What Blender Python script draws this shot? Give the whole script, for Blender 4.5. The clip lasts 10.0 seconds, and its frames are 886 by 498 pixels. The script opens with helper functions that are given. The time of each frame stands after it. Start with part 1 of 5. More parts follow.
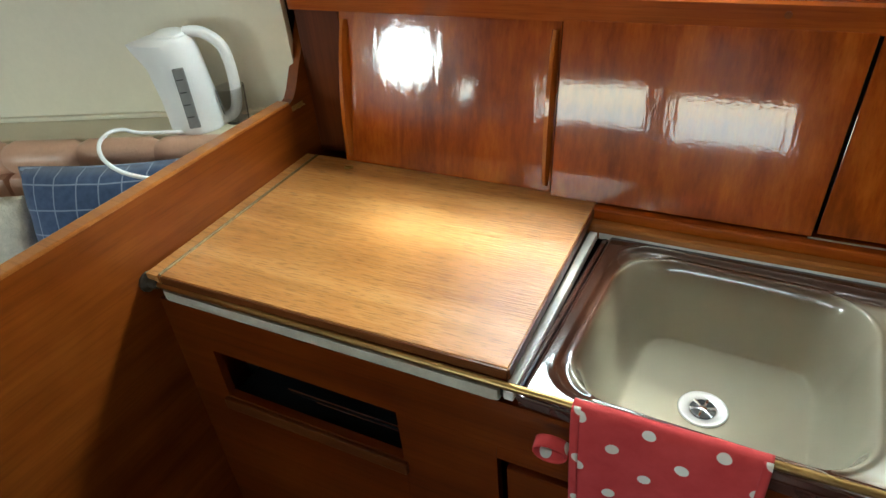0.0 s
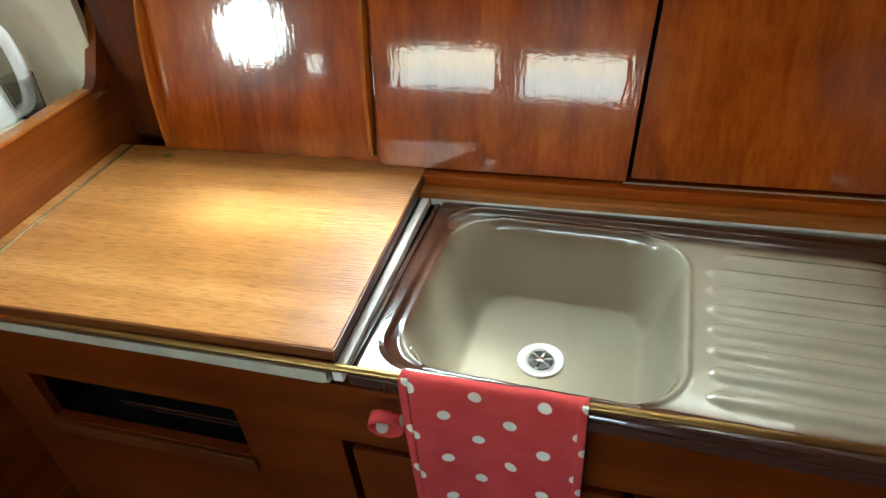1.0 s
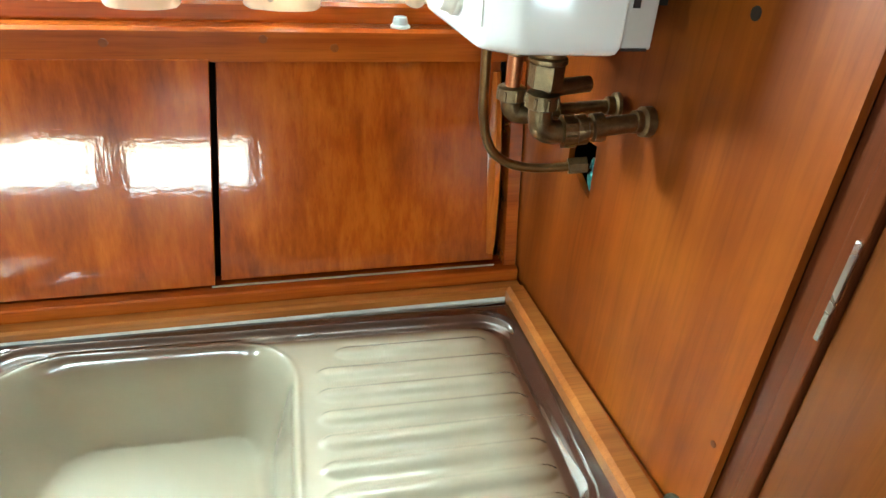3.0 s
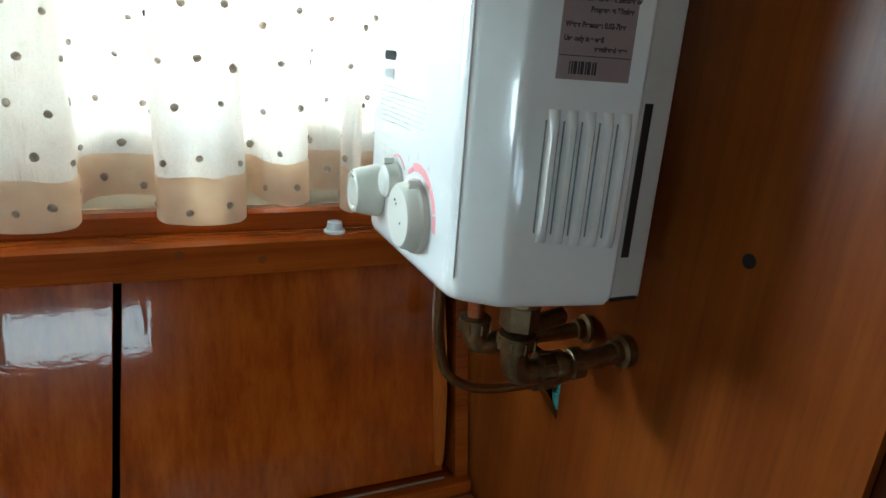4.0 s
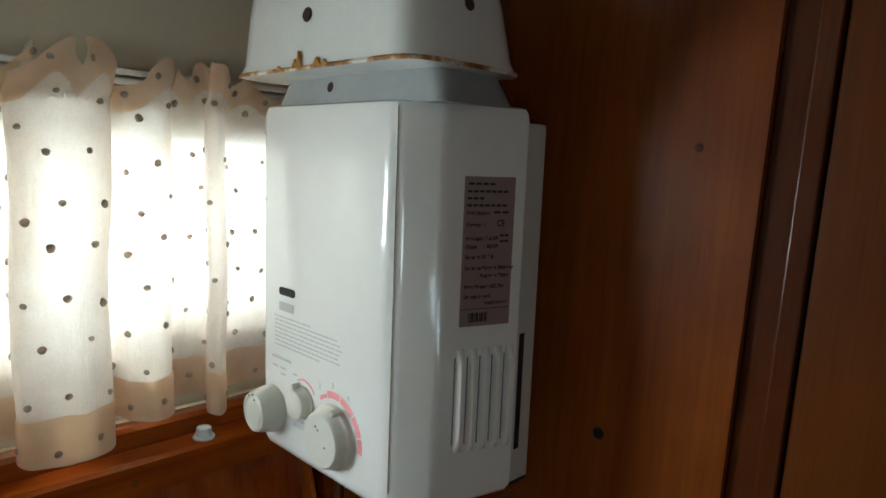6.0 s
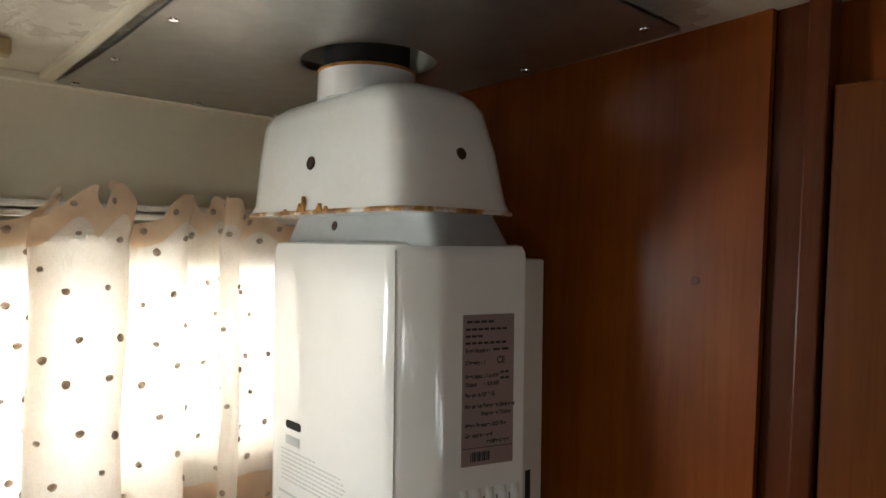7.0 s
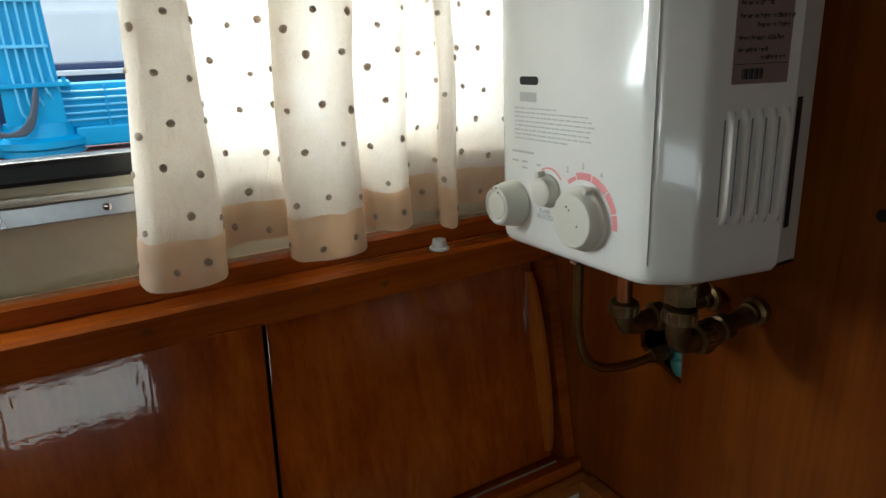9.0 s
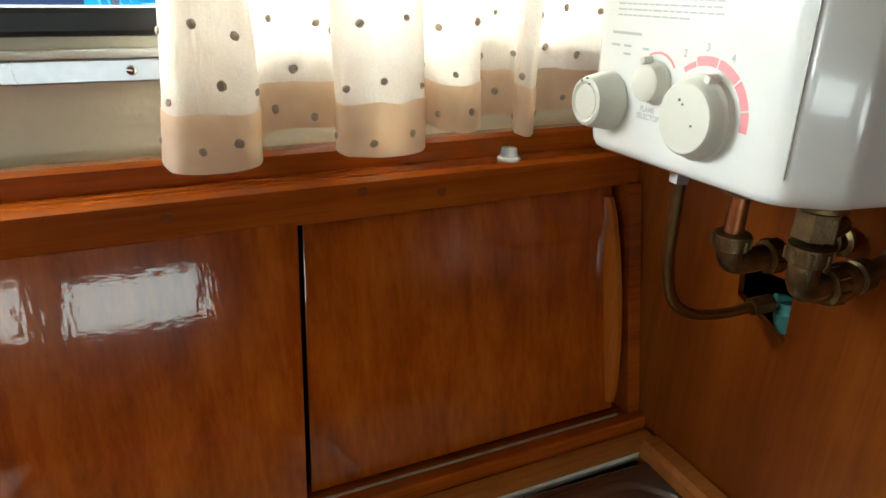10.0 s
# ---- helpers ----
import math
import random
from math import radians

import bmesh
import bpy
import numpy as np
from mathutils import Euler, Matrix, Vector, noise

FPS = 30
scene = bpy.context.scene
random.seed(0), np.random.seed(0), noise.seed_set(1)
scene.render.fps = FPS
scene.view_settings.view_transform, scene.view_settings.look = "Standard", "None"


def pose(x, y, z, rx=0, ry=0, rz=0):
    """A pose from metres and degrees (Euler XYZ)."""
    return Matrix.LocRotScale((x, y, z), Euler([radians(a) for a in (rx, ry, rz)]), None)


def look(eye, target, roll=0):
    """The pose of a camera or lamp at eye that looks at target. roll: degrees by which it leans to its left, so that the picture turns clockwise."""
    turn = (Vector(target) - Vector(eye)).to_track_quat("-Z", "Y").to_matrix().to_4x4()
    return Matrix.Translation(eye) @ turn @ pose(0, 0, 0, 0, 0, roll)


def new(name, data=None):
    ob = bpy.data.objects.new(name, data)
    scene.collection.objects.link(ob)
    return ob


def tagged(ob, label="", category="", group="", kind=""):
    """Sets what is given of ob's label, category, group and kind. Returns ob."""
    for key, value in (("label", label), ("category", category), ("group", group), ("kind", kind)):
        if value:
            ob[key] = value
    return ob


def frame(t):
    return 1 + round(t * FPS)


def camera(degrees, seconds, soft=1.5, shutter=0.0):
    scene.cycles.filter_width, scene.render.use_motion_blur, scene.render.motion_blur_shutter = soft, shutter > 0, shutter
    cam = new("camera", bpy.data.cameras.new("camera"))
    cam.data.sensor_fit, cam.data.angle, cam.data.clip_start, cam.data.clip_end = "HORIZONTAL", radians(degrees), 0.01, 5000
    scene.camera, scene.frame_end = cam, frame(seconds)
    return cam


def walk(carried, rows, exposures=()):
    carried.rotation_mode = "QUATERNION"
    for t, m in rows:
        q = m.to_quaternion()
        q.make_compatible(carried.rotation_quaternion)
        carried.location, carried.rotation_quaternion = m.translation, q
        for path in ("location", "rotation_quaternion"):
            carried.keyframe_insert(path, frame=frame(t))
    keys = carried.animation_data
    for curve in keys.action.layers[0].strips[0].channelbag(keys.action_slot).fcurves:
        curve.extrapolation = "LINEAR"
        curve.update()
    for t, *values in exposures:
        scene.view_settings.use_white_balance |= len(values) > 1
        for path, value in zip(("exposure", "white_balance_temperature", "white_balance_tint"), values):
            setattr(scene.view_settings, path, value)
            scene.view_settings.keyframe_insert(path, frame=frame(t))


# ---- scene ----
cam = camera(68.4, 10.0)

PATH = [
    (0, (-0.604, -0.624, 1.624), (-1.424, 0.818, 0.506), -5.8),
    (0.5, (-0.579, -0.596, 1.609), (-1.243, 0.908, 0.471), -5.4),
    (1, (-0.51, -0.558, 1.598), (-1.013, 0.951, 0.385), -5.7),
    (1.5, (-0.455, -0.515, 1.564), (-0.749, 1.032, 0.33), -3.6),
    (2, (-0.432, -0.497, 1.528), (-0.517, 1.079, 0.3), -1.1),
    (2.5, (-0.423, -0.479, 1.502), (-0.24, 1.117, 0.311), 3.0),
    (3, (-0.395, -0.403, 1.543), (0.084, 1.248, 0.521), 4.3),
    (3.2, (-0.379, -0.362, 1.578), (0.174, 1.313, 0.635), 3.2),
    (4.3, (-0.47, -0.243, 1.609), (0.457, 1.429, 1.021), 5.0),
    (4.5, (-0.518, -0.244, 1.607), (0.538, 1.356, 1.037), 4.2),
    (5, (-0.576, -0.223, 1.646), (0.731, 1.197, 1.123), 5.2),
    (5.5, (-0.595, -0.233, 1.697), (0.807, 1.139, 1.307), 4.3),
    (6, (-0.588, -0.241, 1.744), (0.821, 1.145, 1.436), 3.3),
    (6.2, (-0.588, -0.239, 1.767), (0.816, 1.157, 1.485), 2.6),
    (7.3, (-0.569, -0.268, 1.797), (0.762, 1.225, 1.782), 1.9),
    (7.5, (-0.579, -0.264, 1.795), (0.727, 1.25, 1.738), 1.8),
    (8, (-0.598, -0.237, 1.745), (0.62, 1.324, 1.467), 1.5),
    (8.5, (-0.635, -0.214, 1.688), (0.443, 1.397, 1.197), -0.5),
    (9, (-0.659, -0.207, 1.624), (0.301, 1.434, 1.003), -1.6),
    (9.5, (-0.618, -0.185, 1.595), (0.22, 1.498, 0.91), -2.1),
    (10, (-0.608, -0.114, 1.546), (0.153, 1.558, 0.755), 1.5),
]
EXPOSURES = [(0.0, 2.9, 6050, -6), (1.0, 3.15, 6000, -8), (2.0, 3.4, 5900, -11), (3.2, 4.2, 5750, -12), (4.3, 1.9, 5300, -8), (6.0, 1.6, 6100, -2), (7.5, 2.1, 7050, 8), (8.0, 1.6, 6850, 4), (9.0, 1.3, 6450, 0), (9.5, 1.5, 6550, 1), (10.0, 2.4, 6600, -1)]
walk(cam, [(t, look(eye, target, roll)) for t, eye, target, roll in PATH], EXPOSURES)


# ---- world and lights ----
world = bpy.data.worlds.new("overcast")
scene.world = world
world.use_nodes = True
wn = world.node_tree.nodes
sky = wn.new("ShaderNodeTexSky")
sky.sky_type = "NISHITA"
sky.sun_disc = False
sky.sun_elevation, sky.sun_rotation = radians(48), radians(200)
world.node_tree.links.new(sky.outputs[0], wn["Background"].inputs[0])
wn["Background"].inputs[1].default_value = 0.15


def area_lamp(name, x, y, z, w, h, energy, aim, colour):
    data = bpy.data.lights.new(name, "AREA")
    data.shape, data.size, data.size_y, data.energy, data.color = "RECTANGLE", w, h, energy, colour
    ob = new(name, data)
    ob.matrix_world = look((x, y, z), (x + aim[0], y + aim[1], z + aim[2]))
    return ob


sun_data = bpy.data.lights.new("sun", "SUN")
sun_data.energy, sun_data.angle, sun_data.color = 4.0, radians(15), (1.0, 0.95, 0.88)
sun = new("sun", sun_data)
sun.matrix_world = look((0, 12, 12), (0, 6, 0))
DAY = (0.93, 0.97, 1.0)
area_lamp("window_light_galley", -0.292, 0.700, 1.620, 0.50, 0.245, 1.05, (0, -1, -0.5), DAY)
area_lamp("window_light_galley", -1.035, 0.72, 1.615, 0.49, 0.22, 2.2, (0, -1, -0.55), DAY)
area_lamp("window_light_opposite", -1.46, -1.76, 1.145, 0.58, 0.21, 0.29, (0, 1, 0), DAY)
area_lamp("window_light_opposite", -0.78, -1.76, 1.11, 0.54, 0.21, 0.29, (0, 1, 0), DAY)
area_lamp("window_light_small", -2.215, -1.76, 1.145, 0.09, 0.11, 0.05, (0, 1, 0), DAY)
area_lamp("window_light_saloon", -2.62, -1.76, 1.31, 0.50, 0.40, 2.2, (0, 1, 0), DAY)


# ---- materials ----
def mat_base(name):
    m = bpy.data.materials.new(name)
    m.use_nodes = True
    nt = m.node_tree
    return m, nt, nt.nodes["Principled BSDF"]


def node(nt, kind, **props):
    n = nt.nodes.new(kind)
    for k, v in props.items():
        n.inputs[k].default_value = v
    return n


def ramp(nt, fac, stops):
    r = nt.nodes.new("ShaderNodeValToRGB")
    els = r.color_ramp.elements
    while len(els) < len(stops):
        els.new(0.5)
    for e, (p, c) in zip(els, stops):
        e.position, e.color = p, (*c, 1)
    nt.links.new(fac, r.inputs[0])
    return r.outputs[0]


def bump(nt, b, height, strength, distance):
    n = node(nt, "ShaderNodeBump", Strength=strength, Distance=distance)
    nt.links.new(height, n.inputs["Height"])
    nt.links.new(n.outputs[0], b.inputs["Normal"])
    return n


def coords(nt, scale, rot=(0, 0, 0), which="Object"):
    tc = nt.nodes.new("ShaderNodeTexCoord")
    mp = nt.nodes.new("ShaderNodeMapping")
    mp.inputs["Scale"].default_value = scale
    mp.inputs["Rotation"].default_value = rot
    nt.links.new(tc.outputs[which], mp.inputs[0])
    return mp.outputs[0]


def wood(name, dark, mid, light, along="z", rough=0.25, coat=0.6, grain=1.0, ripple=0.15, pores=0.25, coat_rough=0.05, relief=2.2, stretch=0.45, brush=0.05):
    """Varnished timber with grain along one axis: broad bands, fine fibres, pores and a rippled coat."""
    m, nt, b = mat_base(name)
    long_, wide = stretch, 16.0 * grain
    sc = {"x": (long_, wide, wide), "y": (wide, long_, wide), "z": (wide, wide, long_)}[along]
    v = coords(nt, sc)
    big = node(nt, "ShaderNodeTexNoise", Scale=1.0, Detail=3.0, Roughness=0.55, Distortion=0.6)
    fine = node(nt, "ShaderNodeTexNoise", Scale=7.0, Detail=5.0, Roughness=0.65, Distortion=0.2)
    nt.links.new(v, big.inputs["Vector"])
    nt.links.new(v, fine.inputs["Vector"])
    stain = node(nt, "ShaderNodeTexNoise", Scale=4.0, Detail=3.0, Roughness=0.6)
    nt.links.new(coords(nt, (1, 1, 1)), stain.inputs["Vector"])
    mix = node(nt, "ShaderNodeMix", Factor=0.35)
    nt.links.new(big.outputs[0], mix.inputs["A"])
    nt.links.new(fine.outputs[0], mix.inputs["B"])
    mix2 = node(nt, "ShaderNodeMix", Factor=0.34)
    nt.links.new(mix.outputs["Result"], mix2.inputs["A"])
    nt.links.new(stain.outputs[0], mix2.inputs["B"])
    col = ramp(nt, mix2.outputs["Result"], [(0.33, dark), (0.50, mid), (0.66, light)])
    pore = node(nt, "ShaderNodeTexNoise", Scale=22.0, Detail=2.0, Roughness=0.5)
    nt.links.new(v, pore.inputs["Vector"])
    pr = ramp(nt, pore.outputs[0], [(0.36, (1 - pores,) * 3), (0.46, (1, 1, 1))])
    mul = nt.nodes.new("ShaderNodeMix")
    mul.data_type, mul.blend_type = "RGBA", "MULTIPLY"
    mul.inputs["Factor"].default_value = 1.0
    nt.links.new(col, mul.inputs["A"])
    nt.links.new(pr, mul.inputs["B"])
    nt.links.new(mul.outputs["Result"], b.inputs["Base Color"])
    b.inputs["Roughness"].default_value = rough
    b.inputs["Specular IOR Level"].default_value = 0.15
    b.inputs["Coat Weight"].default_value = coat
    b.inputs["Coat Roughness"].default_value = coat_rough
    rip = node(nt, "ShaderNodeTexNoise", Scale=relief, Detail=3.0, Roughness=0.55)
    nt.links.new(v, rip.inputs["Vector"])
    bn = bump(nt, b, rip.outputs[0], ripple, 0.004)
    peel = node(nt, "ShaderNodeTexNoise", Scale=1.0, Detail=2.0, Roughness=0.5)
    nt.links.new(coords(nt, (90, 90, 160)), peel.inputs["Vector"])
    cn = node(nt, "ShaderNodeBump", Strength=brush, Distance=0.001)
    nt.links.new(peel.outputs[0], cn.inputs["Height"])
    nt.links.new(bn.outputs[0], cn.inputs["Normal"])
    nt.links.new(cn.outputs[0], b.inputs["Coat Normal"])
    return m


def plain(name, colour, rough=0.5, metal=0.0, coat=0.0, var=0.12, scale=6.0, relief=0.0, relief_scale=60.0):
    """A surface with two scales of unevenness in colour and gloss."""
    m, nt, b = mat_base(name)
    v = coords(nt, (1, 1, 1))
    a = node(nt, "ShaderNodeTexNoise", Scale=scale, Detail=4.0, Roughness=0.6)
    f = node(nt, "ShaderNodeTexNoise", Scale=scale * 14, Detail=3.0, Roughness=0.6)
    nt.links.new(v, a.inputs["Vector"])
    nt.links.new(v, f.inputs["Vector"])
    mix = node(nt, "ShaderNodeMix", Factor=0.35)
    nt.links.new(a.outputs[0], mix.inputs["A"])
    nt.links.new(f.outputs[0], mix.inputs["B"])
    lo = tuple(max(0, c * (1 - var)) for c in colour)
    hi = tuple(min(1, c * (1 + var)) for c in colour)
    nt.links.new(ramp(nt, mix.outputs["Result"], [(0.3, lo), (0.7, hi)]), b.inputs["Base Color"])
    rr = nt.nodes.new("ShaderNodeMapRange")
    rr.inputs["To Min"].default_value, rr.inputs["To Max"].default_value = max(0.02, rough * 0.8), min(1, rough * 1.2)
    nt.links.new(a.outputs[0], rr.inputs[0])
    nt.links.new(rr.outputs[0], b.inputs["Roughness"])
    b.inputs["Metallic"].default_value, b.inputs["Coat Weight"].default_value = metal, coat
    if relief:
        r = node(nt, "ShaderNodeTexNoise", Scale=relief_scale, Detail=4.0, Roughness=0.6)
        nt.links.new(v, r.inputs["Vector"])
        bump(nt, b, r.outputs[0], relief, 0.003)
    return m


M_DOOR = wood("varnished_mahogany_doors", (0.140, 0.021, 0.0012), (0.325, 0.062, 0.004), (0.49, 0.130, 0.012), "z", 0.22, 0.9, 1.0, 0.10, 0.08, 0.045, brush=0.07)
M_TRIM = wood("varnished_mahogany_trim", (0.15, 0.026, 0.003), (0.30, 0.060, 0.006), (0.42, 0.105, 0.012), "x", 0.26, 0.7, 1.2, 0.12, 0.15, 0.08)
M_TRIM_DARK = wood("dark_mahogany_trim", (0.045, 0.010, 0.003), (0.085, 0.019, 0.005), (0.125, 0.031, 0.008), "z", 0.32, 0.2, 1.2, 0.12, 0.15, 0.1)
M_STRIP = wood("golden_teak_strip", (0.20, 0.060, 0.012), (0.34, 0.115, 0.024), (0.44, 0.17, 0.04), "x", 0.28, 0.6, 1.3, 0.1, 0.15, 0.1)
M_BULK = wood("varnished_plywood_bulkhead", (0.105, 0.019, 0.002), (0.195, 0.043, 0.004), (0.29, 0.080, 0.008), "z", 0.42, 0.16, 0.55, 0.10, 0.10, 0.22)
M_LID = wood("worn_teak_veneer", (0.33, 0.125, 0.027), (0.50, 0.215, 0.056), (0.66, 0.34, 0.115), "x", 0.36, 0.8, 1.1, 0.45, 0.34, 0.22, 17.0, 1.3)
M_EDGE = wood("oiled_dark_edge", (0.07, 0.018, 0.005), (0.12, 0.034, 0.008), (0.18, 0.055, 0.014), "x", 0.35, 0.3, 1.2, 0.15, 0.2, 0.2)
M_FRONT = wood("varnished_front_panel", (0.075, 0.012, 0.002), (0.145, 0.026, 0.003), (0.21, 0.046, 0.006), "x", 0.3, 0.5, 0.9, 0.12, 0.15, 0.1)
M_PART = wood("varnished_partition", (0.11, 0.022, 0.003), (0.20, 0.047, 0.006), (0.28, 0.077, 0.011), "y", 0.28, 0.5, 0.7, 0.12, 0.12, 0.1)
M_CREAM = plain("cream_lining", (0.70, 0.64, 0.50), 0.55, var=0.05, relief=0.08, relief_scale=140)
M_HEADLINER = plain("cream_vinyl_headliner", (0.66, 0.61, 0.50), 0.28, var=0.05, relief=0.5, relief_scale=90)
M_STEEL = plain("brushed_stainless_plate", (0.42, 0.41, 0.39), 0.30, metal=0.9, var=0.25, scale=3.0)
M_ALU = plain("aluminium_strip", (0.55, 0.55, 0.56), 0.28, metal=1.0, var=0.15)
M_WHITE_STRIP = plain("scuffed_white_strip", (0.66, 0.65, 0.60), 0.45, var=0.18, scale=30)
M_ENAMEL = plain("white_enamel", (0.86, 0.87, 0.85), 0.14, coat=0.6, var=0.025, scale=3.0)
M_ENAMEL_HOB = plain("white_hob_enamel", (0.52, 0.48, 0.38), 0.35, var=0.2, scale=20)
M_CHASSIS = plain("greyed_white_chassis", (0.60, 0.59, 0.54), 0.4, var=0.06)
M_GREY_CONE = plain("grey_galvanised_cone", (0.40, 0.43, 0.44), 0.45, metal=0.3, var=0.12)
M_KNOB = plain("ivory_plastic", (0.68, 0.67, 0.60), 0.35, var=0.04)
M_BLACK = plain("black_rubber", (0.012, 0.012, 0.013), 0.4, var=0.2)
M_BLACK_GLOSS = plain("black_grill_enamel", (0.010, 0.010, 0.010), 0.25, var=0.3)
M_BRASS = plain("aged_brass", (0.42, 0.27, 0.10), 0.34, metal=1.0, var=0.15, scale=12)
M_BRONZE = plain("tarnished_bronze", (0.20, 0.14, 0.07), 0.34, metal=0.95, var=0.45, scale=60, relief=0.3, relief_scale=200)
M_SOCKET = plain("blackened_bronze_socket", (0.11, 0.105, 0.085), 0.42, metal=0.8, var=0.5, scale=90, relief=0.3, relief_scale=200)
M_COPPER = plain("copper_pipe", (0.50, 0.20, 0.09), 0.35, metal=1.0, var=0.3, scale=40)
M_CHROME = plain("chromed_metal", (0.75, 0.75, 0.76), 0.12, metal=1.0, var=0.08)
# Near-black colour puts the shade of recesses and hidden spaces into the material.
M_DARK = plain("recess_shade_black", (0.012, 0.010, 0.009), 0.8, var=0.3)
M_FLOOR = wood("dark_cabin_sole", (0.06, 0.02, 0.008), (0.10, 0.035, 0.012), (0.15, 0.055, 0.02), "x", 0.4, 0.2)
M_WRITING = plain("black_print", (0.03, 0.028, 0.028), 0.6, var=0.2)
M_GREYPRINT = plain("grey_print", (0.50, 0.52, 0.52), 0.5, var=0.1)
M_PINK = plain("pink_print", (0.80, 0.30, 0.33), 0.4, var=0.06)
M_LABEL = plain("mauve_foil_label", (0.35, 0.265, 0.255), 0.32, metal=0.25, var=0.08)
M_RUST = plain("rust", (0.42, 0.19, 0.035), 0.8, var=0.5, scale=120)
M_RUST_DARK = plain("rusted_hole", (0.05, 0.022, 0.01), 0.85, var=0.5, scale=150)
M_TEAL = plain("verdigris_fitting", (0.06, 0.25, 0.24), 0.5, var=0.3, scale=60)
M_CAP = plain("translucent_white_plastic", (0.72, 0.82, 0.88), 0.3, var=0.03)
M_LEATHER = plain("tan_leatherette", (0.52, 0.30, 0.20), 0.42, var=0.10, scale=8, relief=0.25, relief_scale=120)
M_KETTLE = plain("white_kettle_plastic", (0.80, 0.80, 0.79), 0.3, var=0.02)
M_GAUGE = plain("smoked_gauge", (0.22, 0.22, 0.21), 0.25, var=0.1)


# ---- mesh helpers ----
def link_mesh(name, bm, material, smooth=False):
    me = bpy.data.meshes.new(name)
    bmesh.ops.recalc_face_normals(bm, faces=bm.faces)
    bm.to_mesh(me)
    bm.free()
    if smooth:
        for p in me.polygons:
            p.use_smooth = True
        me.set_sharp_from_angle(angle=radians(38))
    me.materials.append(material)
    return new(name, me)


def part(name, bm, material, parent=None, label="", smooth=False):
    ob = link_mesh(name, bm, material, smooth)
    if parent is not None:
        ob.parent = parent
        inv = parent.matrix_basis.inverted() if parent.parent is None else Matrix.Identity(4)
        ob.matrix_parent_inverse = inv
    if label:
        tagged(ob, label)
    return ob


def thing(name, x, y, z, label, category, group="", kind=""):
    ob = new(name)
    ob.empty_display_size = 0.05
    ob.matrix_basis = Matrix.Translation((x, y, z))
    return tagged(ob, label, category, group, kind)


def add_box(bm, x0, x1, y0, y1, z0, z1, bevel=0.0, m=None, segs=2):
    made = bmesh.ops.create_cube(bm, size=1.0)["verts"]
    mat = Matrix.Translation(((x0 + x1) / 2, (y0 + y1) / 2, (z0 + z1) / 2)) @ Matrix.Diagonal((abs(x1 - x0), abs(y1 - y0), abs(z1 - z0), 1))
    bmesh.ops.transform(bm, matrix=(m or Matrix.Identity(4)) @ mat, verts=made)
    if bevel:
        edges = {e for v in made for e in v.link_edges}
        bmesh.ops.bevel(bm, geom=list(edges), offset=bevel, segments=segs, affect="EDGES", profile=0.6)
    return bm


def box(*args, **kw):
    return add_box(bmesh.new(), *args, **kw)


def add_cyl(bm, a, b, r0, r1=None, n=20, caps=True):
    a, b = Vector(a), Vector(b)
    r1 = r0 if r1 is None else r1
    d = b - a
    rot = d.to_track_quat("Z", "Y").to_matrix().to_4x4()
    made = bmesh.ops.create_cone(bm, cap_ends=caps, segments=n, radius1=r0, radius2=r1, depth=d.length)["verts"]
    bmesh.ops.transform(bm, matrix=Matrix.Translation((a + b) / 2) @ rot, verts=made)
    return bm


def cyl(*args, **kw):
    return add_cyl(bmesh.new(), *args, **kw)


def add_lathe(bm, base, axis, profile, n=28):
    """Turns (distance along axis, radius) pairs round the axis."""
    base, rot = Vector(base), Vector(axis).to_track_quat("Z", "Y").to_matrix()
    rings = []
    for h, r in profile:
        rings.append([bm.verts.new(base + rot @ Vector((r * math.cos(2 * math.pi * k / n), r * math.sin(2 * math.pi * k / n), h))) for k in range(n)])
    for p, q in zip(rings, rings[1:]):
        for k in range(n):
            bm.faces.new((p[k], p[(k + 1) % n], q[(k + 1) % n], q[k]))
    bm.faces.new(rings[0])
    bm.faces.new(rings[-1])
    return bm


def lathe(*args, **kw):
    return add_lathe(bmesh.new(), *args, **kw)


def smooth_path(pts, per=8):
    pts = [Vector(p) for p in pts]
    ext = [2 * pts[0] - pts[1], *pts, 2 * pts[-1] - pts[-2]]
    out = []
    for i in range(1, len(ext) - 2):
        p0, p1, p2, p3 = ext[i - 1 : i + 3]
        for k in range(per):
            t = k / per
            out.append(0.5 * (2 * p1 + (p2 - p0) * t + (2 * p0 - 5 * p1 + 4 * p2 - p3) * t * t + (3 * p1 - p0 - 3 * p2 + p3) * t**3))
    return out + [pts[-1]]


def add_tube(bm, pts, r, n=14, squash=1.0, up=(0, 0, 1)):
    rings = []
    side = None
    for i, p in enumerate(pts):
        d = (pts[min(i + 1, len(pts) - 1)] - pts[max(i - 1, 0)]).normalized()
        if side is None:
            side = d.cross(Vector(up))
            side = side.normalized() if side.length > 1e-4 else Vector((1, 0, 0))
        side = (side - d * side.dot(d)).normalized()
        top = d.cross(side)
        rings.append([bm.verts.new(p + r * (math.cos(2 * math.pi * k / n) * side + squash * math.sin(2 * math.pi * k / n) * top)) for k in range(n)])
    for p, q in zip(rings, rings[1:]):
        for k in range(n):
            bm.faces.new((p[k], p[(k + 1) % n], q[(k + 1) % n], q[k]))
    bm.faces.new(rings[0])
    bm.faces.new(rings[-1])
    return bm


def tube(pts, r, **kw):
    return add_tube(bmesh.new(), smooth_path(pts), r, **kw)


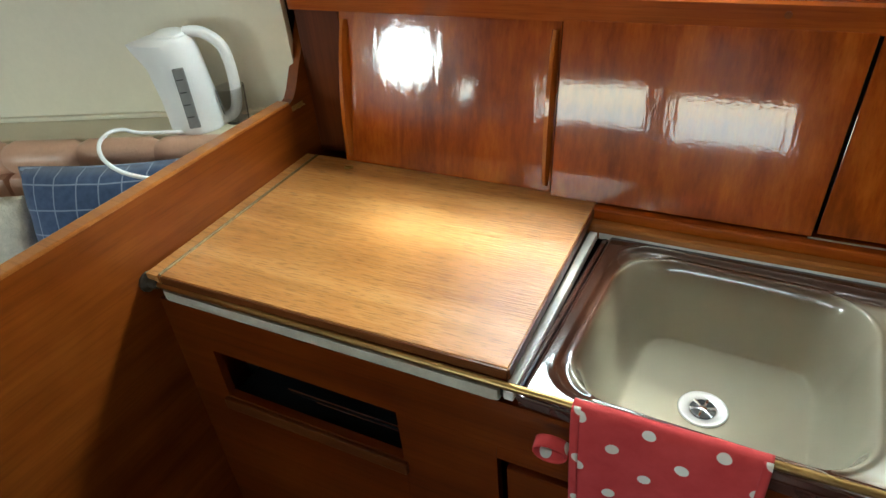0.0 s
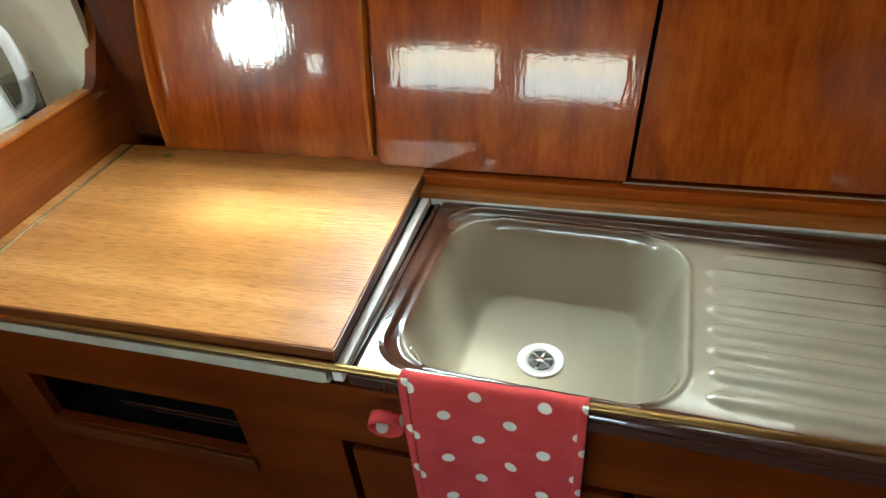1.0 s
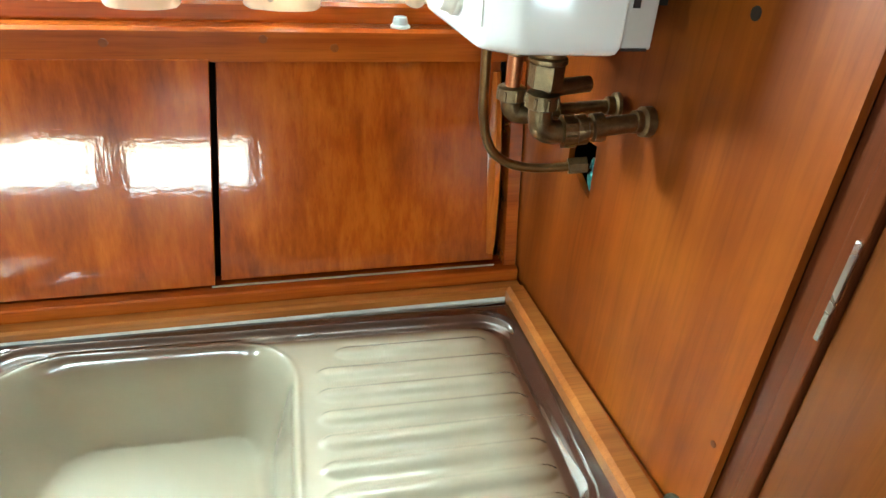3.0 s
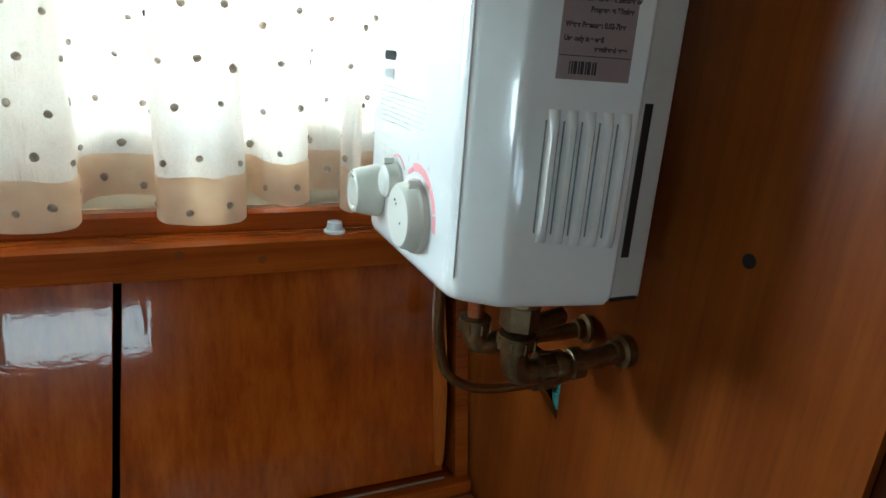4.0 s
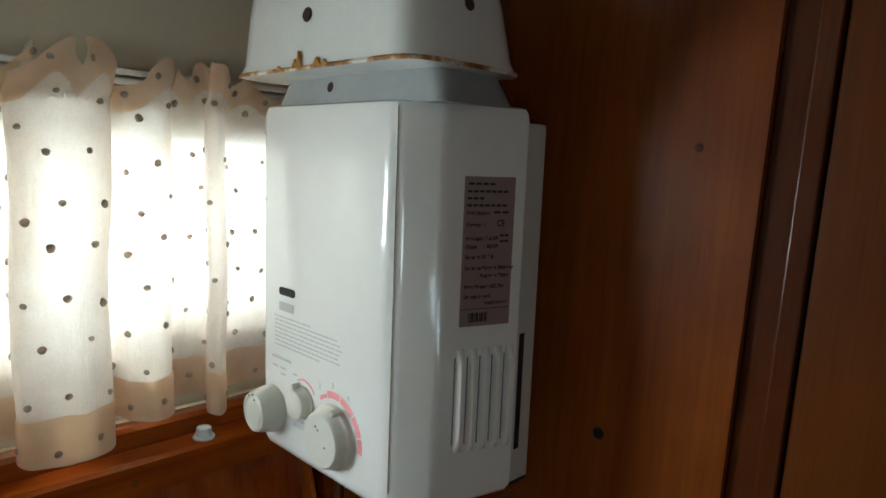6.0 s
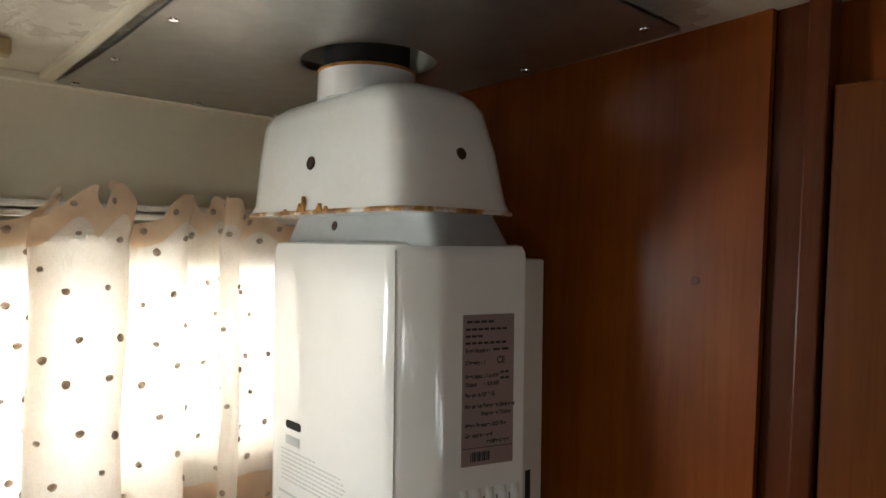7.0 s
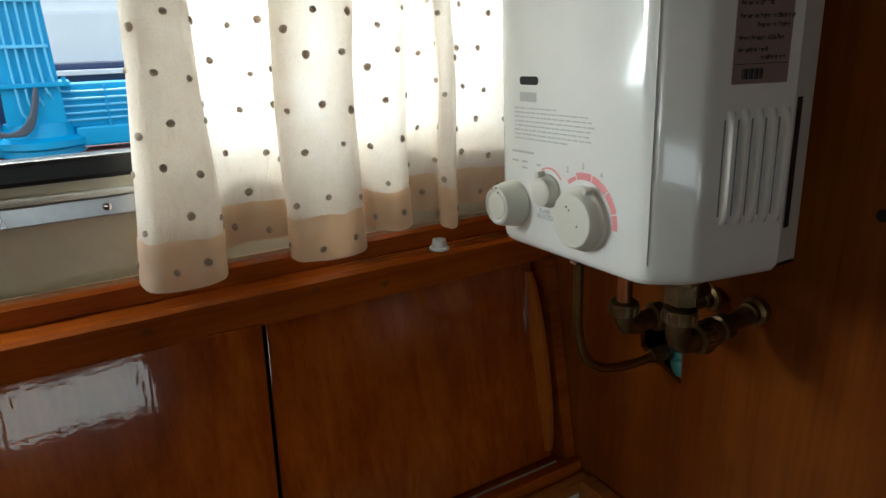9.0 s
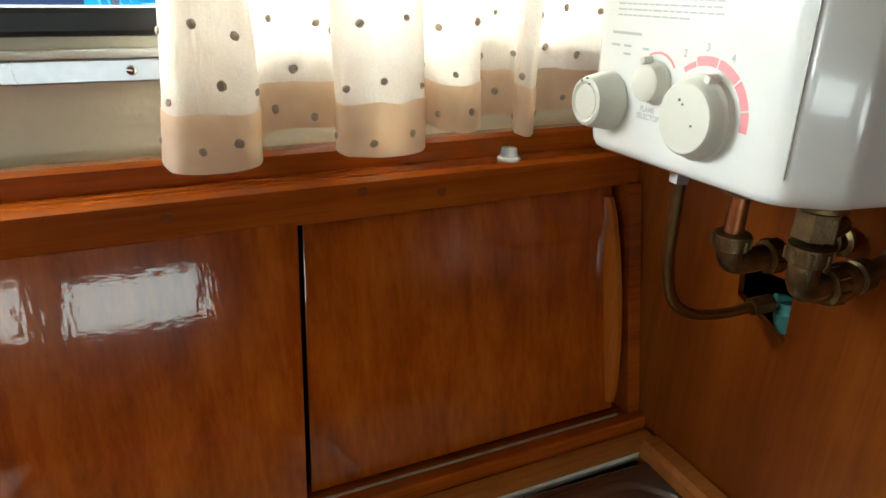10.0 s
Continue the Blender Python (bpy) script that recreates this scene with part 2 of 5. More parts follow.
def add_prism(bm, outline, lo, hi, axis="x"):
    """Extrudes a 2D outline along an axis."""
    put = {"x": lambda a, b, c: (c, a, b), "y": lambda a, b, c: (a, c, b), "z": lambda a, b, c: (a, b, c)}[axis]
    p = [bm.verts.new(put(a, b, lo)) for a, b in outline]
    q = [bm.verts.new(put(a, b, hi)) for a, b in outline]
    n = len(p)
    for k in range(n):
        bm.faces.new((p[k], p[(k + 1) % n], q[(k + 1) % n], q[k]))
    bm.faces.new(p)
    bm.faces.new(q)
    return bm


def prism(*args, **kw):
    return add_prism(bmesh.new(), *args, **kw)


def fillet(points, radii, n=6):
    """Rounds the corners of a closed outline."""
    out = []
    for i, (p, r) in enumerate(zip(points, radii)):
        p, a, b = Vector(p), Vector(points[i - 1]), Vector(points[(i + 1) % len(points)])
        u, v = (a - p).normalized(), (b - p).normalized()
        if r <= 0:
            out.append(p)
            continue
        half = u.angle(v) / 2
        t = r / math.tan(half)
        s, e = p + u * t, p + v * t
        for k in range(n + 1):
            f = k / n
            out.append((1 - f) ** 2 * s + 2 * f * (1 - f) * p + f * f * e)
    return out


def add_loft(bm, rings, cap=True):
    vs = [[bm.verts.new(p) for p in ring] for ring in rings]
    n = len(vs[0])
    for p, q in zip(vs, vs[1:]):
        for k in range(n):
            bm.faces.new((p[k], p[(k + 1) % n], q[(k + 1) % n], q[k]))
    if cap:
        bm.faces.new(vs[0])
        bm.faces.new(vs[-1])
    return bm


def rounded_rect(x0, x1, y0, y1, r, n=6):
    return fillet([(x0, y0), (x1, y0), (x1, y1), (x0, y1)], [r] * 4, n)


def text_mesh(name, words, size, m, material, parent, stretch=1.0):
    data = bpy.data.curves.new(name, "FONT")
    data.body, data.size, data.offset = words, size, 0.00026
    tmp = bpy.data.objects.new(name, data)
    scene.collection.objects.link(tmp)
    dg = bpy.context.evaluated_depsgraph_get()
    me = bpy.data.meshes.new_from_object(tmp.evaluated_get(dg))
    bpy.data.objects.remove(tmp)
    bpy.data.curves.remove(data)
    me.transform(m @ Matrix.Diagonal((stretch, 1, 1, 1)))
    me.materials.clear()
    me.materials.append(material)
    ob = new(name, me)
    ob.parent = parent
    ob.matrix_parent_inverse = parent.matrix_basis.inverted() if parent.parent is None else Matrix.Identity(4)
    return ob


# ---- setting ----
def structure(ob, label, category):
    return tagged(ob, label, category, kind="structure")


structure(part("floor", box(-3.7, 1.0, -1.9, 0.9, -0.06, 0.0), M_FLOOR), "dark varnished wooden cabin floor", "floor")

CEIL_Z = 1.952
hole_c, hole_r = (-0.172, 0.294), 0.070


def camber(ob):
    """The deck rises towards the middle of the boat."""
    for q in ob.data.vertices:
        q.co.z += rise(q.co.y)
    return ob


def skew(ob):
    """The bulkhead stands a little out of square with the galley."""
    for q in ob.data.vertices:
        q.co.x += 0.045 * max(0.0, 0.47 - max(q.co.y, -0.3))
    return ob


def rise(y):
    return 0.06 * (0.64 - min(max(y, -0.6), 0.64)) ** 2


bm = box(-3.8, 1.0, -1.9, -0.6, CEIL_Z + 0.02, CEIL_Z + 0.08)
add_box(bm, -3.8, -0.24, -0.6, 0.9, CEIL_Z + 0.02, CEIL_Z + 0.08)
add_box(bm, -0.08, 1.0, -0.6, 0.9, CEIL_Z + 0.02, CEIL_Z + 0.08)
add_box(bm, -0.24, -0.08, -0.6, 0.205, CEIL_Z + 0.02, CEIL_Z + 0.08)
add_box(bm, -0.24, -0.08, 0.365, 0.9, CEIL_Z + 0.02, CEIL_Z + 0.08)
for y in (-0.4, -0.2, 0.0, 0.15, 0.3, 0.45, 0.64):
    bmesh.ops.bisect_plane(bm, geom=bm.verts[:] + bm.edges[:] + bm.faces[:], plane_co=(0, y, 0), plane_no=(0, 1, 0))
structure(camber(part("ceiling", bm, M_HEADLINER)), "cream embossed vinyl ceiling lining of the cabin", "ceiling")
structure(part("deckhead", box(-3.8, 1.0, -1.9, 0.9, CEIL_Z + 0.22, CEIL_Z + 0.26), M_DARK), "dark underside of the deck above the lining", "ceiling")

# Hull side: lining below, then the window strip in cream.
WX0, WX1, WZ0, WZ1 = -1.30, -0.03, 1.490, 1.738
bm = box(-3.7, 1.0, 0.665, 0.70, 1.30, WZ0)
add_box(bm, -3.7, 1.0, 0.665, 0.70, WZ1, CEIL_Z + 0.02)
add_box(bm, -3.7, WX0, 0.665, 0.70, WZ0, WZ1)
add_box(bm, WX1, 1.0, 0.665, 0.70, WZ0, WZ1)
structure(part("wall_window_side", bm, M_CREAM), "cream painted cabin side above the galley", "wall")
structure(part("wall_hull_lining", box(-3.7, 1.0, 0.70, 0.74, 0.0, 1.32), M_DARK), "dark hull lining behind the lockers", "wall")

# Forward bulkhead with the ragged pipe hole.
bm = bmesh.new()
outer = [(-0.031, 0.0), (0.70, 0.0), (0.70, 2.0), (-0.031, 2.04)]
inner = [(0.305, 1.166), (0.376, 1.196), (0.381, 1.236), (0.309, 1.240)]
for x in (0.0, 0.009):
    o = [bm.verts.new((x, *p)) for p in outer]
    i = [bm.verts.new((x, *p)) for p in inner]
    for k in range(4):
        bm.faces.new((o[k], o[(k + 1) % 4], i[(k + 1) % 4], i[k]))
bm.verts.ensure_lookup_table()
v = bm.verts
for k in range(4):
    j = (k + 1) % 4
    bm.faces.new((v[4 + k], v[4 + j], v[12 + j], v[12 + k]))
    bm.faces.new((v[k], v[j], v[8 + j], v[8 + k]))
bulkhead = structure(skew(part("wall_bulkhead", bm, M_BULK)), "glossy orange-brown varnished plywood bulkhead with a rough pipe hole", "wall")
bm = box(0.034, 0.06, -1.9, -0.70, 0.0, 2.10)
add_box(bm, 0.034, 0.06, -0.70, -0.07, 1.93, 2.10)
add_box(bm, 0.034, 0.06, -0.70, -0.07, 0.0, 0.10)
structure(skew(part("wall_bulkhead_inboard", bm, M_BULK)), "varnished plywood bulkhead beside the cabin door", "wall")
structure(part("wall_forward_cabin", box(0.90, 0.94, -1.9, 0.9, 0.0, 2.2), M_DARK), "dark wall of the forward cabin", "wall")
bm = box(0.06, 0.90, -1.9, -1.86, 0.0, 2.2)
structure(part("wall_forward_side", bm, M_DARK), "dark side wall of the forward cabin", "wall")
# Dark strip stands in for the shadowed door recess past the bulkhead edge.
structure(skew(part("trim_bulkhead_gap", box(0.010, 0.030, -0.058, -0.0315, 0.0, 2.06), M_TRIM_DARK)), "dark recessed strip standing in for the shaded gap at the bulkhead edge", "trim")
structure(skew(part("trim_door_stop", box(0.002, 0.030, -0.076, -0.0585, 0.0, 2.06, bevel=0.002), M_TRIM_DARK)), "slim dark door stop beside the dark gap strip", "trim")

# Opposite side with its windows, and the aft end with the companionway.
def wall_with_openings(name, axis, at, thick, a0, a1, z0, z1, holes, material):
    bm = bmesh.new()
    edges = sorted({a0, a1, *(h[0] for h in holes), *(h[1] for h in holes)})
    for lo, hi in zip(edges, edges[1:]):
        mid = (lo + hi) / 2
        spans, z = [], z0
        for h in sorted((h for h in holes if h[0] < mid < h[1]), key=lambda h: h[2]):
            spans.append((z, h[2]))
            z = h[3]
        spans.append((z, z1))
        for s0, s1 in spans:
            if axis == "y":
                add_box(bm, lo, hi, at, at + thick, s0, s1)
            else:
                add_box(bm, at, at + thick, lo, hi, s0, s1)
    return part(name, bm, material)


structure(wall_with_openings("wall_opposite", "y", -1.74, 0.04, -3.7, 1.0, 0.0, 2.10,
    [(-1.75, -1.17, 1.04, 1.25), (-1.05, -0.51, 1.01, 1.22), (-2.87, -2.37, 1.10, 1.52), (-2.26, -2.17, 1.09, 1.20)], M_FRONT), "varnished cabin side with three windows", "wall")
bm = bmesh.new()
ring_o = [(-2.88, 1.09), (-2.62, 1.09), (-2.36, 1.09), (-2.36, 1.31), (-2.36, 1.53), (-2.62, 1.53), (-2.88, 1.53), (-2.88, 1.31)]
ring_i = [(-2.76, 1.17), (-2.60, 1.11), (-2.44, 1.18), (-2.38, 1.31), (-2.45, 1.44), (-2.62, 1.50), (-2.78, 1.45), (-2.85, 1.31)]
o_ = [bm.verts.new((x, -1.698, z)) for x, z in ring_o]
i_ = [bm.verts.new((x, -1.698, z)) for x, z in ring_i]
for k in range(8):
    bm.faces.new((o_[k], o_[(k + 1) % 8], i_[(k + 1) % 8], i_[k]))
bmesh.ops.solidify(bm, geom=bm.faces[:], thickness=0.01)
structure(part("trim_porthole", bm, M_TRIM_DARK), "dark surround of the round saloon window", "trim")
structure(wall_with_openings("wall_aft", "x", -3.54, 0.04, -1.9, 0.9, 0.0, 2.04, [], M_FRONT), "varnished aft wall of the saloon", "wall")


def window_pane(name, x0, x1, y, z0, z1, material, label):
    ob = part(name, box(x0, x1, y, y + 0.004, z0, z1), material)
    ob.visible_shadow = False
    return structure(ob, label, "window")


glass, gnt, gb = mat_base("clear_glass")
gb.inputs["Transmission Weight"].default_value, gb.inputs["Roughness"].default_value, gb.inputs["IOR"].default_value = 1.0, 0.0, 1.1

window_1 = structure(thing("window_1", -0.70, 0.68, 1.49, "long cabin window with a black rubber gasket", "window"), "", "")
for nm, b_ in (("gasket_bottom", (WX0, WX1, 0.655, 0.69, 1.474, 1.503)), ("gasket_top", (WX0, WX1, 0.655, 0.69, 1.725, 1.752)),
               ("gasket_side", (WX0 - 0.02, WX0 + 0.01, 0.655, 0.69, 1.48, 1.75)), ("gasket_side", (WX1 - 0.01, WX1 + 0.02, 0.655, 0.69, 1.48, 1.75))):
    part(nm, box(*b_, bevel=0.006), M_BLACK, window_1)
ob = part("pane", box(WX0, WX1, 0.683, 0.687, 1.49, 1.738), glass, window_1)
ob.visible_shadow = False
strip = structure(part("trim_curtain_strip", box(-1.40, 0.0, 0.652, 0.664, 1.429, 1.453, bevel=0.002), M_ALU), "screwed metal strip under the window", "trim")
for sx in (-0.62, -0.95, -1.28):
    s = part("screw", lathe((sx, 0.652, 1.441), (0, -1, 0), [(0, 0.0055), (0.0012, 0.005), (0.002, 0.003)]), M_CHROME, strip, smooth=True)
# The bright highlight line above the strip is put in as a white bead.
structure(part("trim_highlight_bead", box(-1.40, 0.0, 0.650, 0.664, 1.4535, 1.462, bevel=0.003), M_WHITE_STRIP), "narrow bead above the metal strip, coloured white for its highlight", "trim")

# Partition to the dinette.
prof = [(-0.85, 0.0), (0.70, 0.0), (0.70, 1.97), (0.695, 1.70), (0.685, 1.50), (0.663, 1.36), (0.632, 1.285), (0.575, 1.185), (0.527, 1.105), (0.512, 1.088), (0.492, 1.081), (-0.85, 1.081)]
partition = part("partition", prism(prof, -1.640, -1.612), M_PART)
structure(partition, "varnished wooden partition with a swept top edge", "partition")
structure(part("trim_partition_cap", box(-1.643, -1.609, -0.85, 0.492, 1.0815, 1.0895, bevel=0.003), M_STRIP), "golden wooden capping on the partition", "trim")

M_PULL = wood("golden_pull", (0.26, 0.060, 0.007), (0.42, 0.115, 0.014), (0.52, 0.17, 0.026), "z", 0.20, 0.9, 1.3, 0.08, 0.12, 0.06)

# ---- sliding-door locker at the back of the galley ----
locker = thing("locker", -0.75, 0.55, 0.93, "glossy mahogany locker with three sliding doors", "locker")
TILT = math.atan2(0.068, 0.335)


def door_panel(x0, x1, back, z0=0.0, z1=0.342):
    """A panel in the leaning plane; z runs up the slope."""
    m = Matrix.Translation((0, 0.500 + back, 0.947)) @ Matrix.Rotation(-TILT, 4, "X")
    bm = box(x0, x1, 0.0, 0.008, z0, z1, bevel=0.0015)
    for v in bm.verts:
        if (back == 0.0 and v.co.x > x1 - 0.01) or (x0 == -0.492 and v.co.x < x0 + 0.01):
            v.co.x += 0.024 * v.co.z / z1
    bmesh.ops.transform(bm, matrix=m, verts=bm.verts)
    return bm, m


for x0, x1, back, lab in ((-1.490, -0.983, 0.013, ""), (-0.978, -0.500, 0.0, ""), (-0.492, -0.037, 0.013, "")):
    bm, lean = door_panel(x0, x1, back)
    d = part("sliding_door", bm, M_DOOR, locker)
    for hx in {-1.490: (-1.476, -0.994), -0.492: (-0.044,)}.get(x0, ()):
        hb = bmesh.new()
        rings = []
        for k in range(15):
            f = k / 14
            zz = 0.014 + f * 0.306
            ww = 0.0085 * (0.72 + 0.28 * math.sin(math.pi * f))
            dd = 0.026 * (0.35 + 0.65 * math.sin(math.pi * f) ** 0.6)
            rings.append([lean @ Vector((hx + ww * a, -dd * b2 + 0.0005, zz)) for a, b2 in ((-1, 0), (-1, 0.6), (-0.5, 1), (0.5, 1), (1, 0.6), (1, 0))])
        part("handle", add_loft(hb, rings), M_PULL, d, "long shaped wooden pull", smooth=True)
part("back_board", box(-1.60, -0.002, 0.640, 0.655, 0.90, 1.27), M_DARK, locker)
part("end_post", box(-1.610, -1.492, 0.575, 0.60, 0.93, 1.97, bevel=0.003), M_TRIM_DARK, locker)
part("end_stile", prism([(0.492, 0.93), (0.53, 0.93), (0.60, 1.28), (0.562, 1.28)], -0.022, -0.001), M_TRIM, locker)
part("bottom_rail", prism([(0.478, 0.905), (0.535, 0.905), (0.535, 0.942), (0.499, 0.942), (0.497, 0.945), (0.480, 0.945), (0.478, 0.942)], -0.8825, -0.002), M_TRIM, locker)
part("lower_ledge", prism([(0.452, 0.895), (0.4785, 0.895), (0.4785, 0.921), (0.475, 0.925), (0.455, 0.925), (0.452, 0.921)], -0.885, -0.002), M_STRIP, locker)
part("top_rail", prism([(0.570, 1.278), (0.63, 1.278), (0.63, 1.324), (0.576, 1.325), (0.570, 1.320)], -1.62, -0.002), M_TRIM, locker)
part("upstand", prism([(0.612, 1.324), (0.64, 1.324), (0.64, 1.352), (0.618, 1.353), (0.612, 1.348)], -1.62, -0.002), M_TRIM, locker)
part("window_shelf", box(-1.62, -0.002, 0.64, 0.664, 1.324, 1.346), M_CREAM, locker)
M_TRACK = plain("worn_track", (0.30, 0.24, 0.17), 0.5, var=0.35, scale=40)
part("door_track", box(-0.505, -0.040, 0.4965, 0.4995, 0.9452, 0.9472), M_TRACK, locker, "pale worn door track")
plugs = [(-0.608, 0.570, 1.304), (-0.40, 0.570, 1.310), (-0.30, 0.570, 1.298)]
for px, py, pz in plugs:
    part("plug", cyl((px, py + 0.004, pz), (px, py - 0.0006, pz), 0.006, n=14), M_PART, locker)

# ---- galley unit ----
galley = thing("galley_unit", -0.8, 0.2, 0.0, "varnished wooden galley unit with a dark grill slot", "cabinet")
part("front_panel", box(-1.612, -0.015, 0.004, 0.022, 0.765, 0.872), M_FRONT, galley)
part("front_panel", box(-1.612, -1.512, 0.004, 0.022, 0.10, 0.7645), M_FRONT, galley)
part("front_panel", box(-1.088, -0.900, 0.004, 0.022, 0.10, 0.7645), M_FRONT, galley)
part("front_panel", box(-1.5115, -1.0885, 0.004, 0.022, 0.10, 0.640), M_FRONT, galley)
part("front_panel", box(-0.8995, -0.015, 0.004, 0.022, 0.735, 0.7645), M_FRONT, galley)
part("slot_lip", box(-1.52, -1.08, -0.006, 0.004, 0.606, 0.636, bevel=0.003), M_EDGE, galley)
for x0, x1 in ((-0.880, -0.462), (-0.446, -0.018)):
    d = part("cupboard_door", box(x0, x1, -0.004, 0.016, 0.14, 0.728, bevel=0.003), M_FRONT, galley)
part("plinth", box(-1.612, 0.0, 0.03, 0.05, 0.0, 0.12), M_EDGE, galley)
part("end_post", box(-0.0145, 0.0185, -0.012, 0.03, 0.0, 0.890, bevel=0.002), M_FRONT, galley)
# Near-black block closes the slot; its colour stands in for the shade inside.
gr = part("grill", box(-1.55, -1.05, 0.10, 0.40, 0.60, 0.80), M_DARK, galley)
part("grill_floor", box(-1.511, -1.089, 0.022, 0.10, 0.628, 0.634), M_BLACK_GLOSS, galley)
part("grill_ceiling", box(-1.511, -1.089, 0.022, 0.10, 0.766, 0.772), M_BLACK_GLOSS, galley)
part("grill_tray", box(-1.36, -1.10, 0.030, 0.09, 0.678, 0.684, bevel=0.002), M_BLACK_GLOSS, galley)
part("tray_wire", cyl((-1.36, 0.028, 0.694), (-1.10, 0.028, 0.694), 0.0018, n=8), M_CHROME, galley, smooth=True)
part("tray_wire", cyl((-1.30, 0.035, 0.672), (-1.10, 0.035, 0.672), 0.0015, n=8), M_CHROME, galley, smooth=True)

M_GAP = plain("dark_hob_gap", (0.055, 0.050, 0.045), 0.35, var=0.3, scale=30)

# ---- hob under the lid ----
hob = thing("hob", -1.24, 0.25, 0.87, "white enamel hob beneath a wooden lid", "hob")
part("body", box(-1.590, -0.889, 0.001, 0.505, 0.874, 0.905, bevel=0.006), M_ENAMEL_HOB, hob)
part("front_lip", prism([(p[0], p[1]) for p in fillet([(-1.572, 0.910), (-1.572, 0.896), (-0.887, 0.887), (-0.887, 0.910)], [0, 0.004, 0.012, 0])], -0.009, 0.0005, "y"), M_ENAMEL_HOB, hob, smooth=True)
# Dark filler strip; its colour gives the gap beside the hob its shade.
part("side_gap", box(-0.8885, -0.8805, 0.004, 0.500, 0.885, 0.904, bevel=0.002), M_GAP, hob)

lid = thing("hinged_flap", -1.24, 0.25, 0.923, "worn teak veneered flap covering the hob", "flap")
bm = box(-1.580, -0.886, 0.003, 0.528, 0.920, 0.945, bevel=0.0025)
part("board", bm, M_LID, lid)
part("front_edge", box(-1.580, -0.886, -0.0005, 0.0029, 0.9200, 0.9430, bevel=0.001), M_EDGE, lid, "dark stained front edge")
part("side_edge", box(-0.8859, -0.883, 0.003, 0.528, 0.9235, 0.9430, bevel=0.001), M_EDGE, lid, "dark stained side edge")
part("hinge_board", box(-1.616, -1.5855, 0.0, 0.528, 0.912, 0.944, bevel=0.002), M_LID, lid)
part("piano_hinge", cyl((-1.5828, 0.004, 0.9445), (-1.5828, 0.524, 0.9445), 0.0034, n=10), M_BRONZE, lid, smooth=True)
ring = part("lift_ring", lathe((-1.469, 0.490, 0.945), (0, 0, 1), [(0, 0.011), (0.0015, 0.011), (0.002, 0.008), (0.001, 0.007)]), M_BRASS, lid, smooth=True)
part("ring_pin", box(-1.478, -1.460, 0.488, 0.492, 0.946, 0.9495, bevel=0.001), M_BRASS, ring)
lid.matrix_basis = Matrix.Translation((-1.233, 0.248, 0.923)) @ Matrix.Rotation(radians(0.9), 4, "Z")

structure(part("trim_sink_edge", box(-0.8800, -0.8645, -0.004, 0.478, 0.890, 0.9085, bevel=0.002), M_WHITE_STRIP), "scuffed white strip between hob and sink", "trim")
structure(part("trim_sink_filler", prism([(-0.004, 0.452), (0.0, 0.452), (0.0195, -0.010), (0.0055, -0.010)], 0.893, 0.921, "z"), M_TRIM), "mahogany filler between the golden strip and the bulkhead", "trim")
structure(part("trim_back_seal", box(-0.861, -0.02, 0.4515, 0.4522, 0.896, 0.909), M_WHITE_STRIP), "pale sealant line behind the sink", "trim")
side_strip = part("trim_sink_side", prism([(-0.030, 0.893), (-0.001, 0.893), (-0.001, 0.930), (-0.024, 0.930), (-0.030, 0.922)], -0.010, 0.452, "y"), M_STRIP)
for q in side_strip.data.vertices:
    q.co.x += 0.045 * (0.47 - q.co.y) * (0.35 if q.co.x > -0.01 else 0.15)
structure(side_strip, "golden wooden strip along the bulkhead foot", "trim")

# ---- sink ----
sink_m, snt, sb = mat_base("two_tone_sink_enamel")
at = snt.nodes.new("ShaderNodeAttribute")
at.attribute_name = "glaze"
sn = node(snt, "ShaderNodeTexNoise", Scale=9.0, Detail=4.0)
snt.links.new(coords(snt, (1, 1, 1)), sn.inputs["Vector"])
sadd = snt.nodes.new("ShaderNodeMath")
sadd.operation = "MULTIPLY_ADD"
sadd.inputs[1].default_value, sadd.inputs[2].default_value = 0.12, -0.06
snt.links.new(sn.outputs[0], sadd.inputs[0])
sadd2 = snt.nodes.new("ShaderNodeMath")
snt.links.new(at.outputs["Fac"], sadd2.inputs[0])
snt.links.new(sadd.outputs[0], sadd2.inputs[1])
snt.links.new(ramp(snt, sadd2.outputs[0], [(0.0, (0.045, 0.017, 0.011)), (0.45, (0.080, 0.036, 0.022)), (0.72, (0.25, 0.20, 0.135)), (1.0, (0.39, 0.355, 0.270))]), sb.inputs["Base Color"])
sb.inputs["Roughness"].default_value, sb.inputs["Coat Weight"].default_value, sb.inputs["Coat Roughness"].default_value = 0.15, 1.0, 0.025


def rr_sdf(x, y, cx, cy, hx, hy, r):
    dx, dy = np.abs(x - cx) - hx + r, np.abs(y - cy) - hy + r
    return np.hypot(np.maximum(dx, 0), np.maximum(dy, 0)) + np.minimum(np.maximum(dx, dy), 0) - r


def sstep(a, b, v):
    f = np.clip((v - a) / (b - a), 0, 1)
    return f * f * (3 - 2 * f)


SL, SW = 0.842, 0.470
gx = np.linspace(0, SL, 281)
gy = np.linspace(0, SW, 261)
X, Y = np.meshgrid(gx, gy, indexing="ij")
edge = -rr_sdf(X, Y, SL / 2, SW / 2, SL / 2, SW / 2, 0.012)
field = -rr_sdf(X, Y, SL / 2, SW / 2, SL / 2 - 0.036, SW / 2 - 0.036, 0.06)
bowl = -rr_sdf(X, Y, 0.254, 0.232, 0.203, 0.188, 0.085)
Z = 0.012 * sstep(0, 0.010, edge) - 0.010 * sstep(0.010, 0.036, edge) * sstep(-0.02, 0.0, field) - 0.004 * sstep(0.0, 0.010, field)
